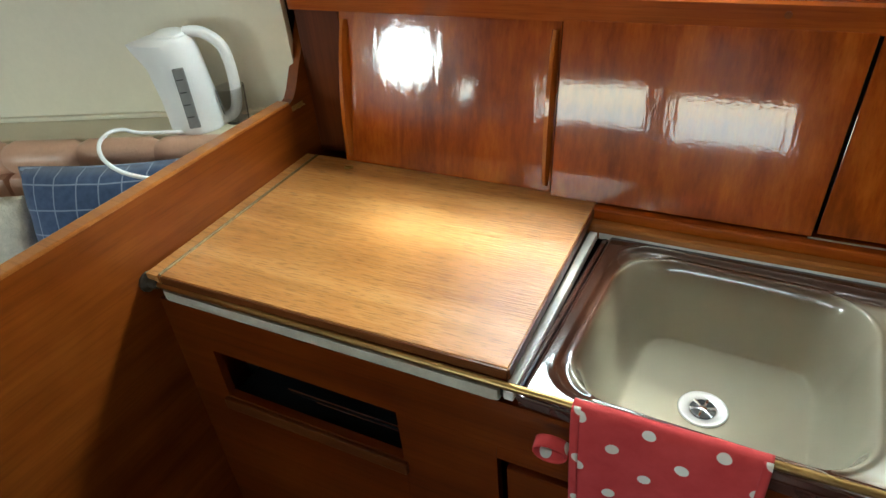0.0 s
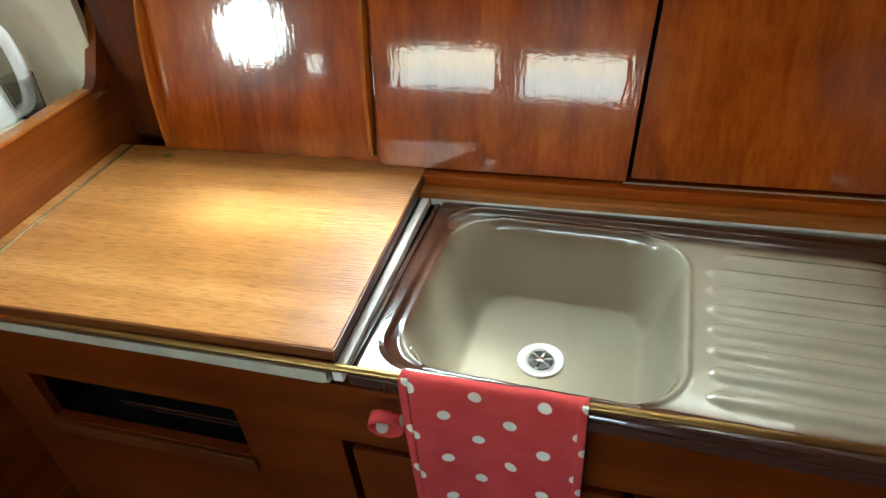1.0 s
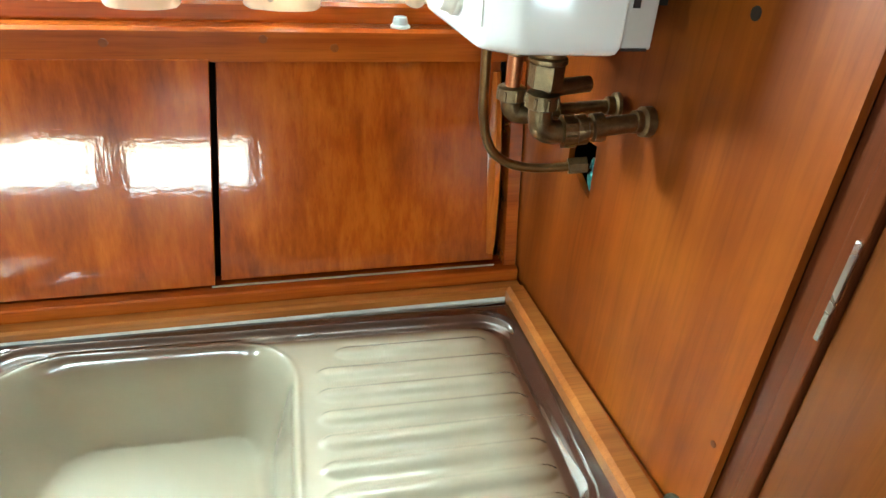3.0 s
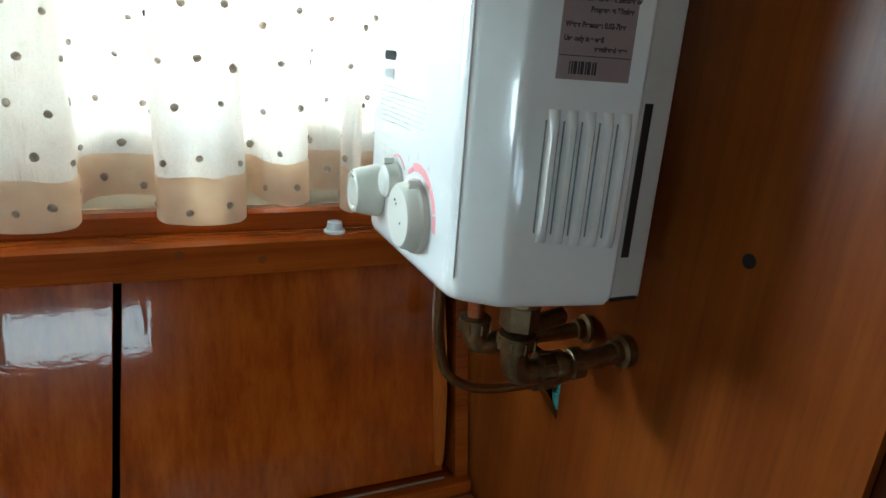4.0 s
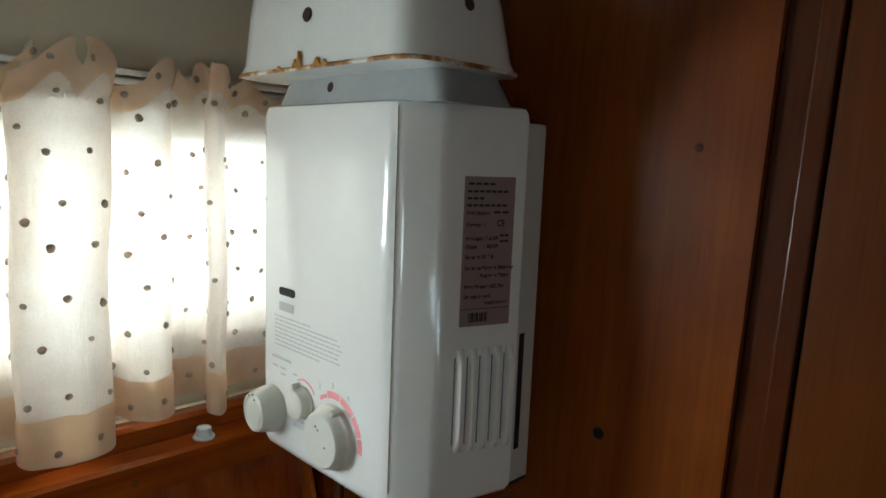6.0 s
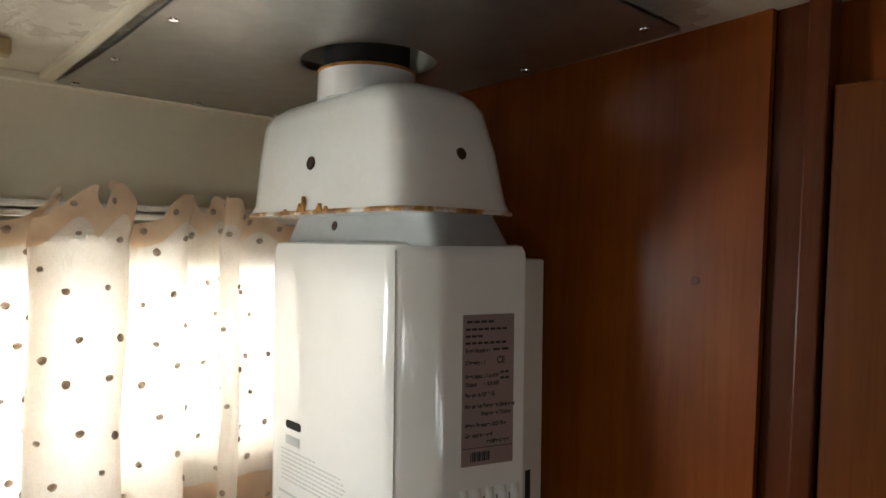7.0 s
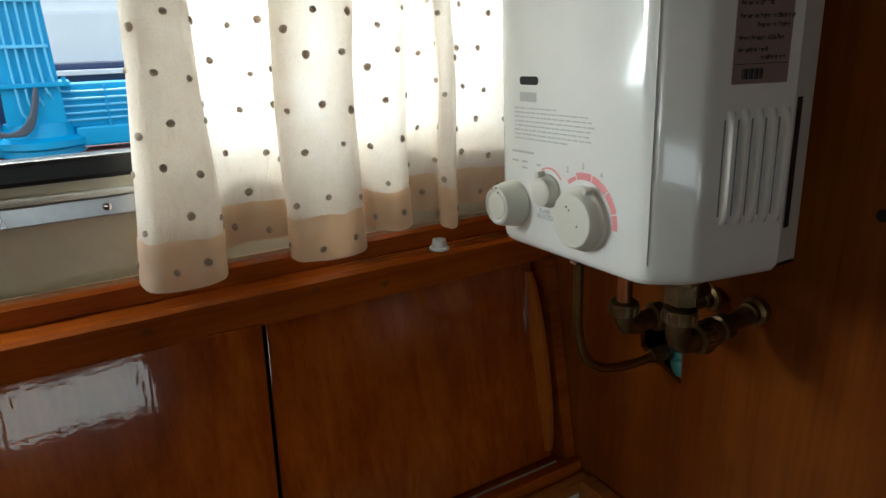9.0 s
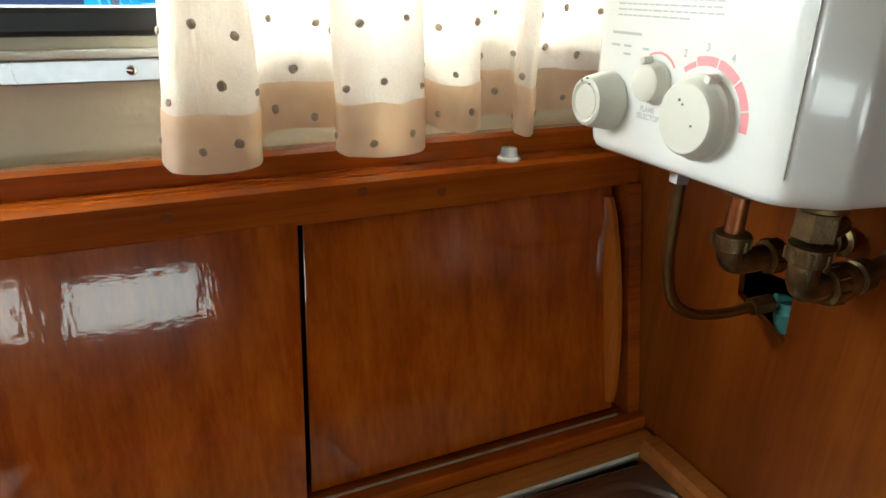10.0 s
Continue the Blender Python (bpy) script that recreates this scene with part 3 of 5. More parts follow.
Z += 0.0035 * np.exp(-((field + 0.008) / 0.004) ** 2)
flat = rr_sdf(X, Y, 0.256, 0.222, 0.160, 0.158, 0.070)
f = np.where(bowl > 0, bowl / np.maximum(bowl + np.maximum(flat, 0), 1e-5), bowl / 0.039)
f = np.clip(np.where(flat < 0, 1 - flat / 0.04, f), -0.3, 3)
k_ = 0.05 + 0.45 * sstep(-0.15, 0.2, np.abs(X - 0.249) / 0.208 - np.abs(Y - 0.234) / 0.19)
h_ = np.clip(0.5 + 0.5 * (f - 1) / k_, 0, 1)
wall = f * (1 - h_) + h_ - k_ * h_ * (1 - h_)
h_ = np.clip(0.5 + 0.5 * wall / 0.14, 0, 1)
wall = wall * h_ + 0.14 * h_ * (1 - h_)
Z -= 0.143 * wall + 0.010 * np.exp(-((X - 0.250) ** 2 + (Y - 0.225) ** 2) / 0.09 ** 2)
Z += 0.003 * np.exp(-((bowl + 0.006) / 0.005) ** 2)
for k in range(8):
    yc = 0.080 + k * 0.0438
    x1 = 0.786 if k < 7 else 0.762
    round_end = 0.7 * (Y - yc) ** 2 / 0.0118
    x0 = 0.486 if k < 7 else 0.515
    along = sstep(x0 + round_end, x0 + 0.014 + round_end, X) * (1 - sstep(x1 - 0.014 - round_end, x1 - round_end, X))
    Z += 0.0055 * along * np.exp(-(np.abs(Y - yc) / 0.0118) ** 3)
glaze = np.clip(0.28 * sstep(-0.020, 0.0, field) + 0.72 * sstep(0.0, 0.030, field), 0, 1)
glaze = np.maximum(glaze, 0.75 * sstep(-0.004, 0.010, bowl))
glaze = np.where(X > 0.50, glaze * (1 - 0.5 * sstep(0.70, 0.80, X)), glaze)
sink = thing("sink", -0.44, 0.22, 0.88, "two-tone brown and beige enamel sink with ribbed drainer", "sink")
verts = [(x, y, z) for x, y, z in zip(X.ravel(), Y.ravel(), Z.ravel())]
ny = len(gy)
faces = [(i * ny + j, (i + 1) * ny + j, (i + 1) * ny + j + 1, i * ny + j + 1) for i in range(len(gx) - 1) for j in range(ny - 1)]
me = bpy.data.meshes.new("basin")
me.from_pydata(verts, [], faces)
me.attributes.new("glaze", "FLOAT", "POINT").data.foreach_set("value", glaze.ravel().astype(np.float32))
for p in me.polygons:
    p.use_smooth = True
me.materials.append(sink_m)
SINK_M = Matrix.Translation((-0.862, 0.006, 0.892)) @ Matrix.Rotation(radians(-2.2), 4, "Z")
me.transform(SINK_M)
basin = new("basin", me)
basin.parent = sink
basin.matrix_parent_inverse = sink.matrix_basis.inverted()
M_LIP = plain("brown_enamel_lip", (0.060, 0.024, 0.018), 0.15, coat=0.6)
bm = box(0.0, SL, 0.0, 0.006, -0.018, 0.002, bevel=0.002, m=SINK_M)
part("side_lip", box(-0.0075, 0.0015, 0.004, SW - 0.004, -0.012, 0.0055, bevel=0.002, m=SINK_M), M_LIP, sink, "dark brown rolled side lip")
part("front_lip", bm, M_LIP, sink, "dark brown rolled front lip")
M_SATIN = plain("satin_steel", (0.72, 0.72, 0.72), 0.32, metal=0.7, var=0.06)
wc = SINK_M @ Vector((0.240, 0.232, -0.155))
waste = part("waste", lathe(wc, (0, 0, 1), [(0.0, 0.038), (0.003, 0.041), (0.005, 0.039), (0.0045, 0.026), (0.002, 0.0225), (0.0, 0.022)]), M_SATIN, sink, "bright metal drain ring", smooth=True)
part("drain_well", lathe(wc + Vector((0, 0, 0.0008)), (0, 0, 1), [(0.0, 0.0215), (0.0026, 0.0215)]), M_BLACK, waste)
for k in range(6):
    a = k * math.pi / 3 + 0.3
    part("drain_spoke", tube([wc + Vector((0.006 * math.cos(a), 0.006 * math.sin(a), 0.003)), wc + Vector((0.015 * math.cos(a), 0.015 * math.sin(a), 0.004)), wc + Vector((0.0215 * math.cos(a), 0.0215 * math.sin(a), 0.004))], 0.0028, n=8), M_CHROME, waste, smooth=True)
part("drain_hub", lathe(wc + Vector((0, 0, 0.001)), (0, 0, 1), [(0, 0.007), (0.005, 0.0065), (0.006, 0.003)]), M_CHROME, waste, smooth=True)

# ---- brass rail ----
rail = thing("galley_rail", -0.8, -0.004, 0.92, "aged brass grab rail along the galley front", "rail")
part("tube", cyl((-1.605, -0.006, 0.921), (0.008, -0.004, 0.921), 0.0062, n=16), M_BRASS, rail, smooth=True)
for fx, sgn in ((-1.6115, 1), (0.0210, -1)):
    part("end_flange", lathe((fx, -0.005, 0.921), (sgn, 0, 0), [(0, 0.021), (0.004, 0.021), (0.007, 0.015), (0.010, 0.011), (0.028, 0.0105), (0.030, 0.0085)], n=18), M_SOCKET, rail, "dark bronze end socket", smooth=True)

# ---- water heater on the bulkhead ----
heater = thing("water_heater", -0.12, 0.285, 1.40, "white enamelled gas water heater hung on the bulkhead", "water heater")
plan = fillet([(-0.084, 0.436), (-0.084, 0.137), (-0.169, 0.166), (-0.204, 0.198), (-0.203, 0.424), (-0.169, 0.436)], [0.003, 0.003, 0.030, 0.030, 0.014, 0.014], 7)
cx, cy = -0.135, 0.285


def ring_at(outline, z, inset):
    out = []
    for p in outline:
        d = Vector((p[0] - cx, p[1] - cy))
        s = 1 - inset / max(d.length, 1e-4)
        dip = 0.007 * min(1.0, max(0.0, (-0.084 - p[0]) / 0.10)) if z < 1.42 else 0.0
        out.append(Vector((cx + d.x * s, cy + d.y * s, z - dip)))
    return out


zs = [(1.393, 0.030), (1.394, 0.012), (1.397, 0.005), (1.403, 0.0012), (1.411, 0.0), (1.500, 0.0), (1.600, 0.0), (1.700, 0.0), (1.768, 0.0), (1.775, 0.001), (1.780, 0.004), (1.782, 0.010), (1.782, 0.03)]
cover = part("cover", add_loft(bmesh.new(), [ring_at(plan, z, i) for z, i in zs]), M_ENAMEL, heater, "glossy white enamelled cover", smooth=True)
part("seam", box(-0.2010, -0.1995, 0.1955, 0.1963, 1.410, 1.776), M_CHASSIS, cover)
chassis = part("chassis", box(-0.0835, -0.053, 0.141, 0.434, 1.401, 1.768, bevel=0.003), M_CHASSIS, heater, "greyed back frame")
part("side_slot", box(-0.079, -0.072, 0.1400, 0.1415, 1.438, 1.560), M_BLACK, chassis)
part("bottom_notch", box(-0.084, -0.058, 0.1395, 0.1412, 1.4005, 1.4030), M_BLACK, chassis)
part("mounting_batten", box(-0.0528, -0.001, 0.21, 0.40, 1.70, 1.74), M_DARK, heater)
part("mounting_batten", box(-0.0528, -0.001, 0.21, 0.40, 1.43, 1.47), M_DARK, heater)

# Side plane of the cover: s runs from the back edge forward, z up.
S_DIR, S_NRM = Vector((-0.9464, 0.3229, 0)), Vector((-0.3229, -0.9464, 0))
SIDE = Matrix(((S_DIR.x, 0, S_NRM.x, -0.084), (S_DIR.y, 0, S_NRM.y, 0.137), (0, 1, 0, 0), (0, 0, 0, 1)))
for k in range(5):
    s0 = 0.0115 + k * 0.0136
    zz0, zz1 = 1.447 + k * 0.0004, 1.552
    rings = []
    for f in np.linspace(0, 1, 13):
        z = zz0 + f * (zz1 - zz0)
        end = min(f, 1 - f) * (zz1 - zz0)
        hgt = 0.0070 * min(1.0, (end / 0.012)) ** 0.6 + 0.0001
        rings.append([SIDE @ Vector((s0 + w * 0.0045, z, 0.0001 + hgt * q)) for w, q in ((-1, -0.2), (-0.95, 0.35), (-0.45, 0.95), (0.3, 0.95), (0.8, 0.5), (1, -0.2))])
    # Grey strip paints the dark gap and shaded side of each louvre.
    part("louvre_shade_strip", box(s0 + 0.0050, s0 + 0.0063, zz0 + 0.008, zz1 - 0.008, 0.0, 0.0005, m=SIDE), M_GAUGE, cover)
    lv = part("louvre", add_loft(bmesh.new(), rings), M_ENAMEL, cover, smooth=True)
# Rating plate with its printing.
plate = part("rating_plate", box(0.0145, 0.0690, 1.574, 1.716, 0.0, 0.0008, m=SIDE), M_LABEL, cover, "mauve foil rating plate with black print")
FLIP = SIDE @ Matrix.Translation((0.0690, 0, 0.0010)) @ Matrix.Diagonal((-1, 1, 1, 1))
for words, u, z, size in (("Serial Number :", 0.003, 1.6805, 0.0052), ("Category :  I", 0.003, 1.6695, 0.0052), ("CE", 0.036, 1.6695, 0.0090), ("Heat Input : 11.6 kW", 0.003, 1.6565, 0.0052),
                          ("Output       :  8.8 kW", 0.003, 1.6490, 0.0052), ("For use in GB & IE.", 0.003, 1.6390, 0.0052), ("For use on Butane at 28mbar or", 0.003, 1.6285, 0.0052),
                          ("Propane at 37mbar", 0.020, 1.6210, 0.0052), ("Water Pressure: 0.02-7bar", 0.003, 1.6105, 0.0052), ("Use only in a well", 0.003, 1.6010, 0.0052), ("ventilated area", 0.026, 1.5945, 0.0052)):
    text_mesh("print_line", words, size, FLIP @ Matrix.Translation((u, z, 0)), M_WRITING, plate, 0.78)
for u0, u1, z in ((0.004, 0.034, 1.7080), (0.003, 0.048, 1.7010), (0.003, 0.022, 1.6945), (0.003, 0.047, 1.6880), (0.032, 0.050, 1.6815), (0.040, 0.050, 1.6595), (0.040, 0.050, 1.6540)):
    n_ = max(2, int((u1 - u0) / 0.0062))
    for k in range(n_):
        w_ = (u1 - u0) / n_
        part("print_bar", box(u0 + k * w_, u0 + k * w_ + w_ * 0.78, z + 0.0002, z + 0.0024, 0.0, 0.0002, m=FLIP), M_WRITING, plate)
part("print_rule", box(0.001, 0.0535, 1.5905, 1.5911, 0.0, 0.0002, m=FLIP), M_WRITING, plate)
for k in range(12):
    part("code_bar", box(0.009 + k * 0.0017, 0.0098 + k * 0.0017 + 0.0004 * (k % 3), 1.578, 1.587, 0.0, 0.0002, m=FLIP), M_WRITING, plate)

# Front face: u runs from the far edge towards the camera side, z up; it looks along -x.
FRONT = Matrix(((0, 0, -1, -0.2035), (-1, 0, 0, 0.424), (0, 1, 0, 0), (0, 0, 0, 1)))


def front_at(y, z, out=0.0):
    return Vector((-0.2035 - out, y, z))


part("flame_window", add_loft(bmesh.new(), [[FRONT @ Vector((p.x, p.y, h)) for p in rounded_rect(0.037, 0.069, 1.573, 1.582, 0.0044, 4)] for h in (0.0, 0.0006)]), M_DARK, cover, "dark sight slot")
part("maker_mark", box(0.037, 0.066, 1.555, 1.565, 0.0, 0.0003, m=FRONT), M_GREYPRINT, cover)
rng = random.Random(8)
for k in range(8):
    u, end = 0.027, 0.030 + (0.118 - 0.050 * (k == 0) - 0.03 * (k == 7))
    while u < end:
        w = rng.uniform(0.004, 0.012)
        part("print_bar", box(u, u + w, 1.5470 - k * 0.0048, 1.5484 - k * 0.0048, 0.0, 0.0002, m=FRONT), M_GREYPRINT, cover)
        u += w + 0.0016
part("print_bar", box(0.022, 0.062, 1.4975, 1.5000, 0.0, 0.0002, m=FRONT), M_GREYPRINT, cover)
for u, z, w in ((0.022, 1.487, 0.012), (0.040, 1.487, 0.010), (0.040, 1.480, 0.010), (0.172, 1.404, 0.03), (0.066, 1.486, 0.008)):
    part("print_bar", box(u, u + w, z, z + 0.002, 0.0, 0.0002, m=FRONT), M_GREYPRINT, cover)
for k, (wd, z) in enumerate((("FLAME", 1.4340), ("SELECTOR", 1.4275))):
    text_mesh("print_line", wd, 0.0068, FRONT @ Matrix.Translation((0.072 - 0.004 * k, z, 0.0003)), M_GREYPRINT, cover, 0.95)
KY, KZ = 0.2795, 1.4405
for wd, ang in (("2", 118), ("3", 92), ("4", 63), ("5", 30), ("H", -4)):
    a = radians(ang)
    text_mesh("scale_figure", wd, 0.0085, FRONT @ Matrix.Translation((0.424 - KY + 0.054 * math.cos(a) - 0.003, KZ + 0.054 * math.sin(a) - 0.003, 0.0003)), M_GREYPRINT, cover)


def arc_band(cu, cz, r0, r1, a0, a1, n=10):
    pts = [(cu + r1 * math.cos(a), cz + r1 * math.sin(a)) for a in np.linspace(radians(a0), radians(a1), n)]
    pts += [(cu + r0 * math.cos(a), cz + r0 * math.sin(a)) for a in np.linspace(radians(a1), radians(a0), n)]
    return add_loft(bmesh.new(), [[FRONT @ Vector((u, z, h)) for u, z in pts] for h in (0.0, 0.0004)])


for a0, a1 in ((108, 126), (78, 106), (46, 76), (16, 44), (-6, 14)):
    part("scale_band", arc_band(0.424 - KY, KZ, 0.040, 0.0475 if a0 < 100 else 0.0445, a0, a1), M_PINK, cover)
part("scale_band", arc_band(0.424 - 0.336, 1.461, 0.0235, 0.0255, 35, 120), M_PINK, cover)


def knob(y, z, prof, label, pointer=0.0):
    k_ = part("knob", lathe(front_at(y, z), (-1, 0, 0), prof, n=36), M_KNOB, heater, label, smooth=True)
    if pointer:
        base = prof[-1][0]
        part("pointer", box(-0.2035 - base * 0.8, -0.2035 - base * 0.15, y - 0.003, y + 0.003, z + prof[1][1] - 0.002, z + prof[1][1] + 0.004, bevel=0.001,
                            m=Matrix.Translation((0, y, z)) @ Matrix.Rotation(radians(pointer), 4, "X") @ Matrix.Translation((0, -y, -z))), M_KNOB, k_)
    return k_


k1 = knob(0.398, 1.4365, [(0, 0.0275), (0.004, 0.0275), (0.022, 0.0240), (0.027, 0.0220), (0.0285, 0.0190), (0.0275, 0.0178), (0.0265, 0.016), (0.0275, 0.0155), (0.0275, 0.004)], "round ivory ignition button")
knob(0.336, 1.4605, [(0, 0.0185), (0.003, 0.0185), (0.005, 0.0165), (0.013, 0.0155), (0.015, 0.013), (0.0155, 0.005)], "small ivory flame knob", -20)
k3 = knob(KY, KZ, [(0, 0.0345), (0.006, 0.0345), (0.008, 0.0325), (0.009, 0.0315), (0.016, 0.0300), (0.0185, 0.0275), (0.019, 0.010)], "large ivory temperature knob", 25)
for dy, dz, s_ in ((0.006, 0.014, 0.0010), (0.002, 0.011, 0.0008), (-0.010, -0.004, 0.0008)):
    part("knob_mark", box(-0.2232, -0.2222, KY + dy - s_, KY + dy + s_, KZ + dz - s_, KZ + dz + s_), M_GAUGE, k3)
for dy, dz in ((0.006, 0.018), (-0.002, 0.021), (-0.006, 0.016)):
    part("knob_mark", box(-0.2325, -0.2315, 0.398 + dy - 0.0008, 0.398 + dy + 0.0016, 1.4365 + dz, 1.4365 + dz + 0.0016), M_GAUGE, k1)

# Grey cone and white draught hood above the cover.
def quad_ring(x0, x1, y0, y1, r, z):
    return [Vector((p.x, p.y, z)) for p in rounded_rect(x0, x1, y0, y1, r, 5)]


cone = part("flue_cone", add_loft(bmesh.new(), [quad_ring(-0.188, -0.088, 0.152, 0.424, 0.012, 1.780), quad_ring(-0.187, -0.089, 0.154, 0.422, 0.014, 1.784), quad_ring(-0.175, -0.105, 0.188, 0.388, 0.02, 1.855)]), M_GREY_CONE, heater, "grey sheet metal flue cone", smooth=True)
part("rust_hole", lathe((-0.1835, 0.322, 1.800), (-1, 0, 0.25), [(0, 0.006), (0.0012, 0.005)], n=9), M_RUST_DARK, cone)
hood_rings = [quad_ring(-0.232, -0.084, 0.146, 0.440, 0.032, 1.810), quad_ring(-0.2335, -0.083, 0.1445, 0.4415, 0.033, 1.812), quad_ring(-0.230, -0.086, 0.149, 0.437, 0.034, 1.822),
              quad_ring(-0.2285, -0.095, 0.154, 0.431, 0.036, 1.870), quad_ring(-0.226, -0.104, 0.162, 0.424, 0.036, 1.908), quad_ring(-0.222, -0.110, 0.168, 0.418, 0.036, 1.919),
              quad_ring(-0.214, -0.120, 0.180, 0.402, 0.036, 1.9275), quad_ring(-0.20, -0.134, 0.20, 0.372, 0.022, 1.933)]
M_HOOD = plain("dented_white_enamel", (0.84, 0.85, 0.82), 0.16, coat=0.5, var=0.05, scale=8.0, relief=0.35, relief_scale=9)
hood = part("draught_hood", add_loft(bmesh.new(), hood_rings), M_HOOD, heater, "white enamelled hood with rusty rim and holes", smooth=True)
part("flue_collar", lathe((-0.172, 0.282, 1.926), (0, 0, 1), [(0, 0.0515), (0.028, 0.0510), (0.031, 0.0500), (0.031, 0.046), (0.0, 0.046)], n=40), M_ENAMEL, heater, smooth=True)
part("collar_rust", lathe((-0.172, 0.282, 1.9540), (0, 0, 1), [(0, 0.0517), (0.0032, 0.0512), (0.0034, 0.047), (0, 0.047)], n=40), M_RUST, heater, "rusty collar lip", smooth=True)
part("flue_pipe", lathe((-0.172, 0.282, 1.950), (0, 0, 1), [(0, 0.044), (0.18, 0.044)], n=32), M_DARK, heater, smooth=True)
rim_m, rnt, rb = mat_base("rust_spotted_rim")
rn = node(rnt, "ShaderNodeTexNoise", Scale=26.0, Detail=5.0, Roughness=0.65)
rnt.links.new(coords(rnt, (1, 1, 1)), rn.inputs["Vector"])
rnt.links.new(ramp(rnt, rn.outputs[0], [(0.42, (0.72, 0.70, 0.64)), (0.50, (0.50, 0.26, 0.07)), (0.60, (0.20, 0.075, 0.02))]), rb.inputs["Base Color"])
rb.inputs["Roughness"].default_value = 0.6
rim = bmesh.new()
add_loft(rim, [quad_ring(-0.2341, -0.0824, 0.1439, 0.4421, 0.033, 1.8095), quad_ring(-0.2345, -0.082, 0.1435, 0.4425, 0.033, 1.8118), quad_ring(-0.2330, -0.0835, 0.1450, 0.4410, 0.033, 1.8140)], cap=False)
part("rusty_rim", rim, rim_m, hood, "thin patchy rust line on the hood rim", smooth=True)
part("rust_hole", lathe((-0.2285, 0.297, 1.861), (-1, 0, 0.18), [(0, 0.0075), (0.0022, 0.0065), (0.0022, 0.002)], n=9), M_RUST_DARK, hood)
part("rust_hole", lathe((-0.160, 0.1530, 1.864), (0, -1, 0.25), [(0, 0.0060), (0.0018, 0.0050), (0.0018, 0.002)], n=9), M_RUST_DARK, hood)
rng = random.Random(5)
for y, hgt, w in ((0.305, 0.016, 0.0045), (0.274, 0.008, 0.007), (0.262, 0.005, 0.005), (0.311, 0.009, 0.006), (0.340, 0.004, 0.006)):
    part("rust_run", prism([(y - w, 1.812), (y + w, 1.812), (y + w * 0.5, 1.8135 + hgt * 0.4), (y + 0.0006, 1.812 + hgt), (y - w * 0.4, 1.812 + hgt * 0.45)], -0.2344, -0.2300), M_RUST, hood)

heater.matrix_basis = heater.matrix_basis @ Matrix.Rotation(radians(-1.5), 4, "X")

# Pipes below the heater.
pipes = thing("heater_pipes", -0.1, 0.27, 1.25, "tarnished bronze water pipes and elbows below the heater", "pipes")


def hexnut(a, b, r):
    return cyl(a, b, r, n=6)


def fitting(profile_base, axis, prof, mat=M_BRONZE, n=20):
    return part("union", lathe(profile_base, axis, prof, n=n), mat, pipes, smooth=True)


def elbow(top, corner, end, r, ribs=True):
    top, corner, end = Vector(top), Vector(corner), Vector(end)
    a, b = (corner - top).normalized(), (end - corner).normalized()
    pts = [top, corner - a * r * 1.3, corner - a * r * 0.35 + b * r * 0.35, corner + b * r * 1.3, end]
    part("elbow", tube(pts, r, n=16), M_BRONZE, pipes, smooth=True)
    for p, d in ((top, a), (end, -b)):
        e_ = part("collar_nut", lathe(p - d * r * 0.2, d, [(0, r * 1.1), (r * 0.15, r * 1.35), (r * 1.25, r * 1.35), (r * 1.4, r * 1.05)], n=20), M_BRONZE, pipes, "ribbed bronze collar", smooth=True)
        side = d.orthogonal().normalized()
        for k in range(8):
            q = Matrix.Rotation(k * math.pi / 4, 3, d) @ side
            part("rib", cyl(p + d * r * 0.15 + q * r * 1.33, p + d * r * 1.0 + q * r * 1.33, r * 0.15, n=6), M_BRONZE, e_)


# Thin gas pipe.
M_GASPIPE = plain("darkened_brass", (0.24, 0.155, 0.065), 0.36, metal=1.0, var=0.3, scale=40)
part("gas_block", box(-0.150, -0.130, 0.344, 0.364, 1.374, 1.399, bevel=0.002), M_COPPER, pipes, "pinkish copper block")
part("gas_nut", hexnut((-0.140, 0.354, 1.374), (-0.140, 0.354, 1.358), 0.011), M_CHROME, pipes)
part("gas_pipe", tube([(-0.140, 0.354, 1.36), (-0.138, 0.355, 1.32), (-0.135, 0.356, 1.27), (-0.122, 0.355, 1.225), (-0.095, 0.352, 1.203), (-0.055, 0.347, 1.196), (-0.005, 0.340, 1.200), (0.012, 0.336, 1.202)], 0.0062), M_GASPIPE, pipes, "thin bent darkened brass pipe", smooth=True)
part("gas_gland", hexnut((-0.012, 0.342, 1.199), (0.012, 0.336, 1.203), 0.0115), M_BRONZE, pipes)
# Left union with a stub of copper, and its elbow to the bulkhead.
B = Vector((-0.125, 0.292, 0))
fitting((B.x, B.y, 1.400), (0, 0, -1), [(0, 0.013), (0.016, 0.013), (0.0165, 0.018), (0.022, 0.0185), (0.024, 0.016), (0.036, 0.016), (0.038, 0.011)])
part("nut", hexnut((B.x, B.y, 1.378), (B.x, B.y, 1.366), 0.0195), M_BRONZE, pipes)
part("copper_stub", cyl((B.x, B.y, 1.364), (B.x, B.y, 1.325), 0.0088), M_COPPER, pipes, "bright copper stub", smooth=True)
elbow((B.x, B.y, 1.324), (B.x, B.y, 1.293), (-0.070, 0.283, 1.298), 0.0125)
part("tail_pipe", cyl((-0.075, 0.284, 1.298), (0.0, 0.268, 1.308), 0.0085), M_BRONZE, pipes, smooth=True)
part("wall_flange", lathe((0.0, 0.268, 1.308), (-1, 0.1, 0), [(0, 0.016), (0.004, 0.016), (0.006, 0.011), (0.014, 0.011)], n=18), M_BRONZE, pipes, smooth=True)
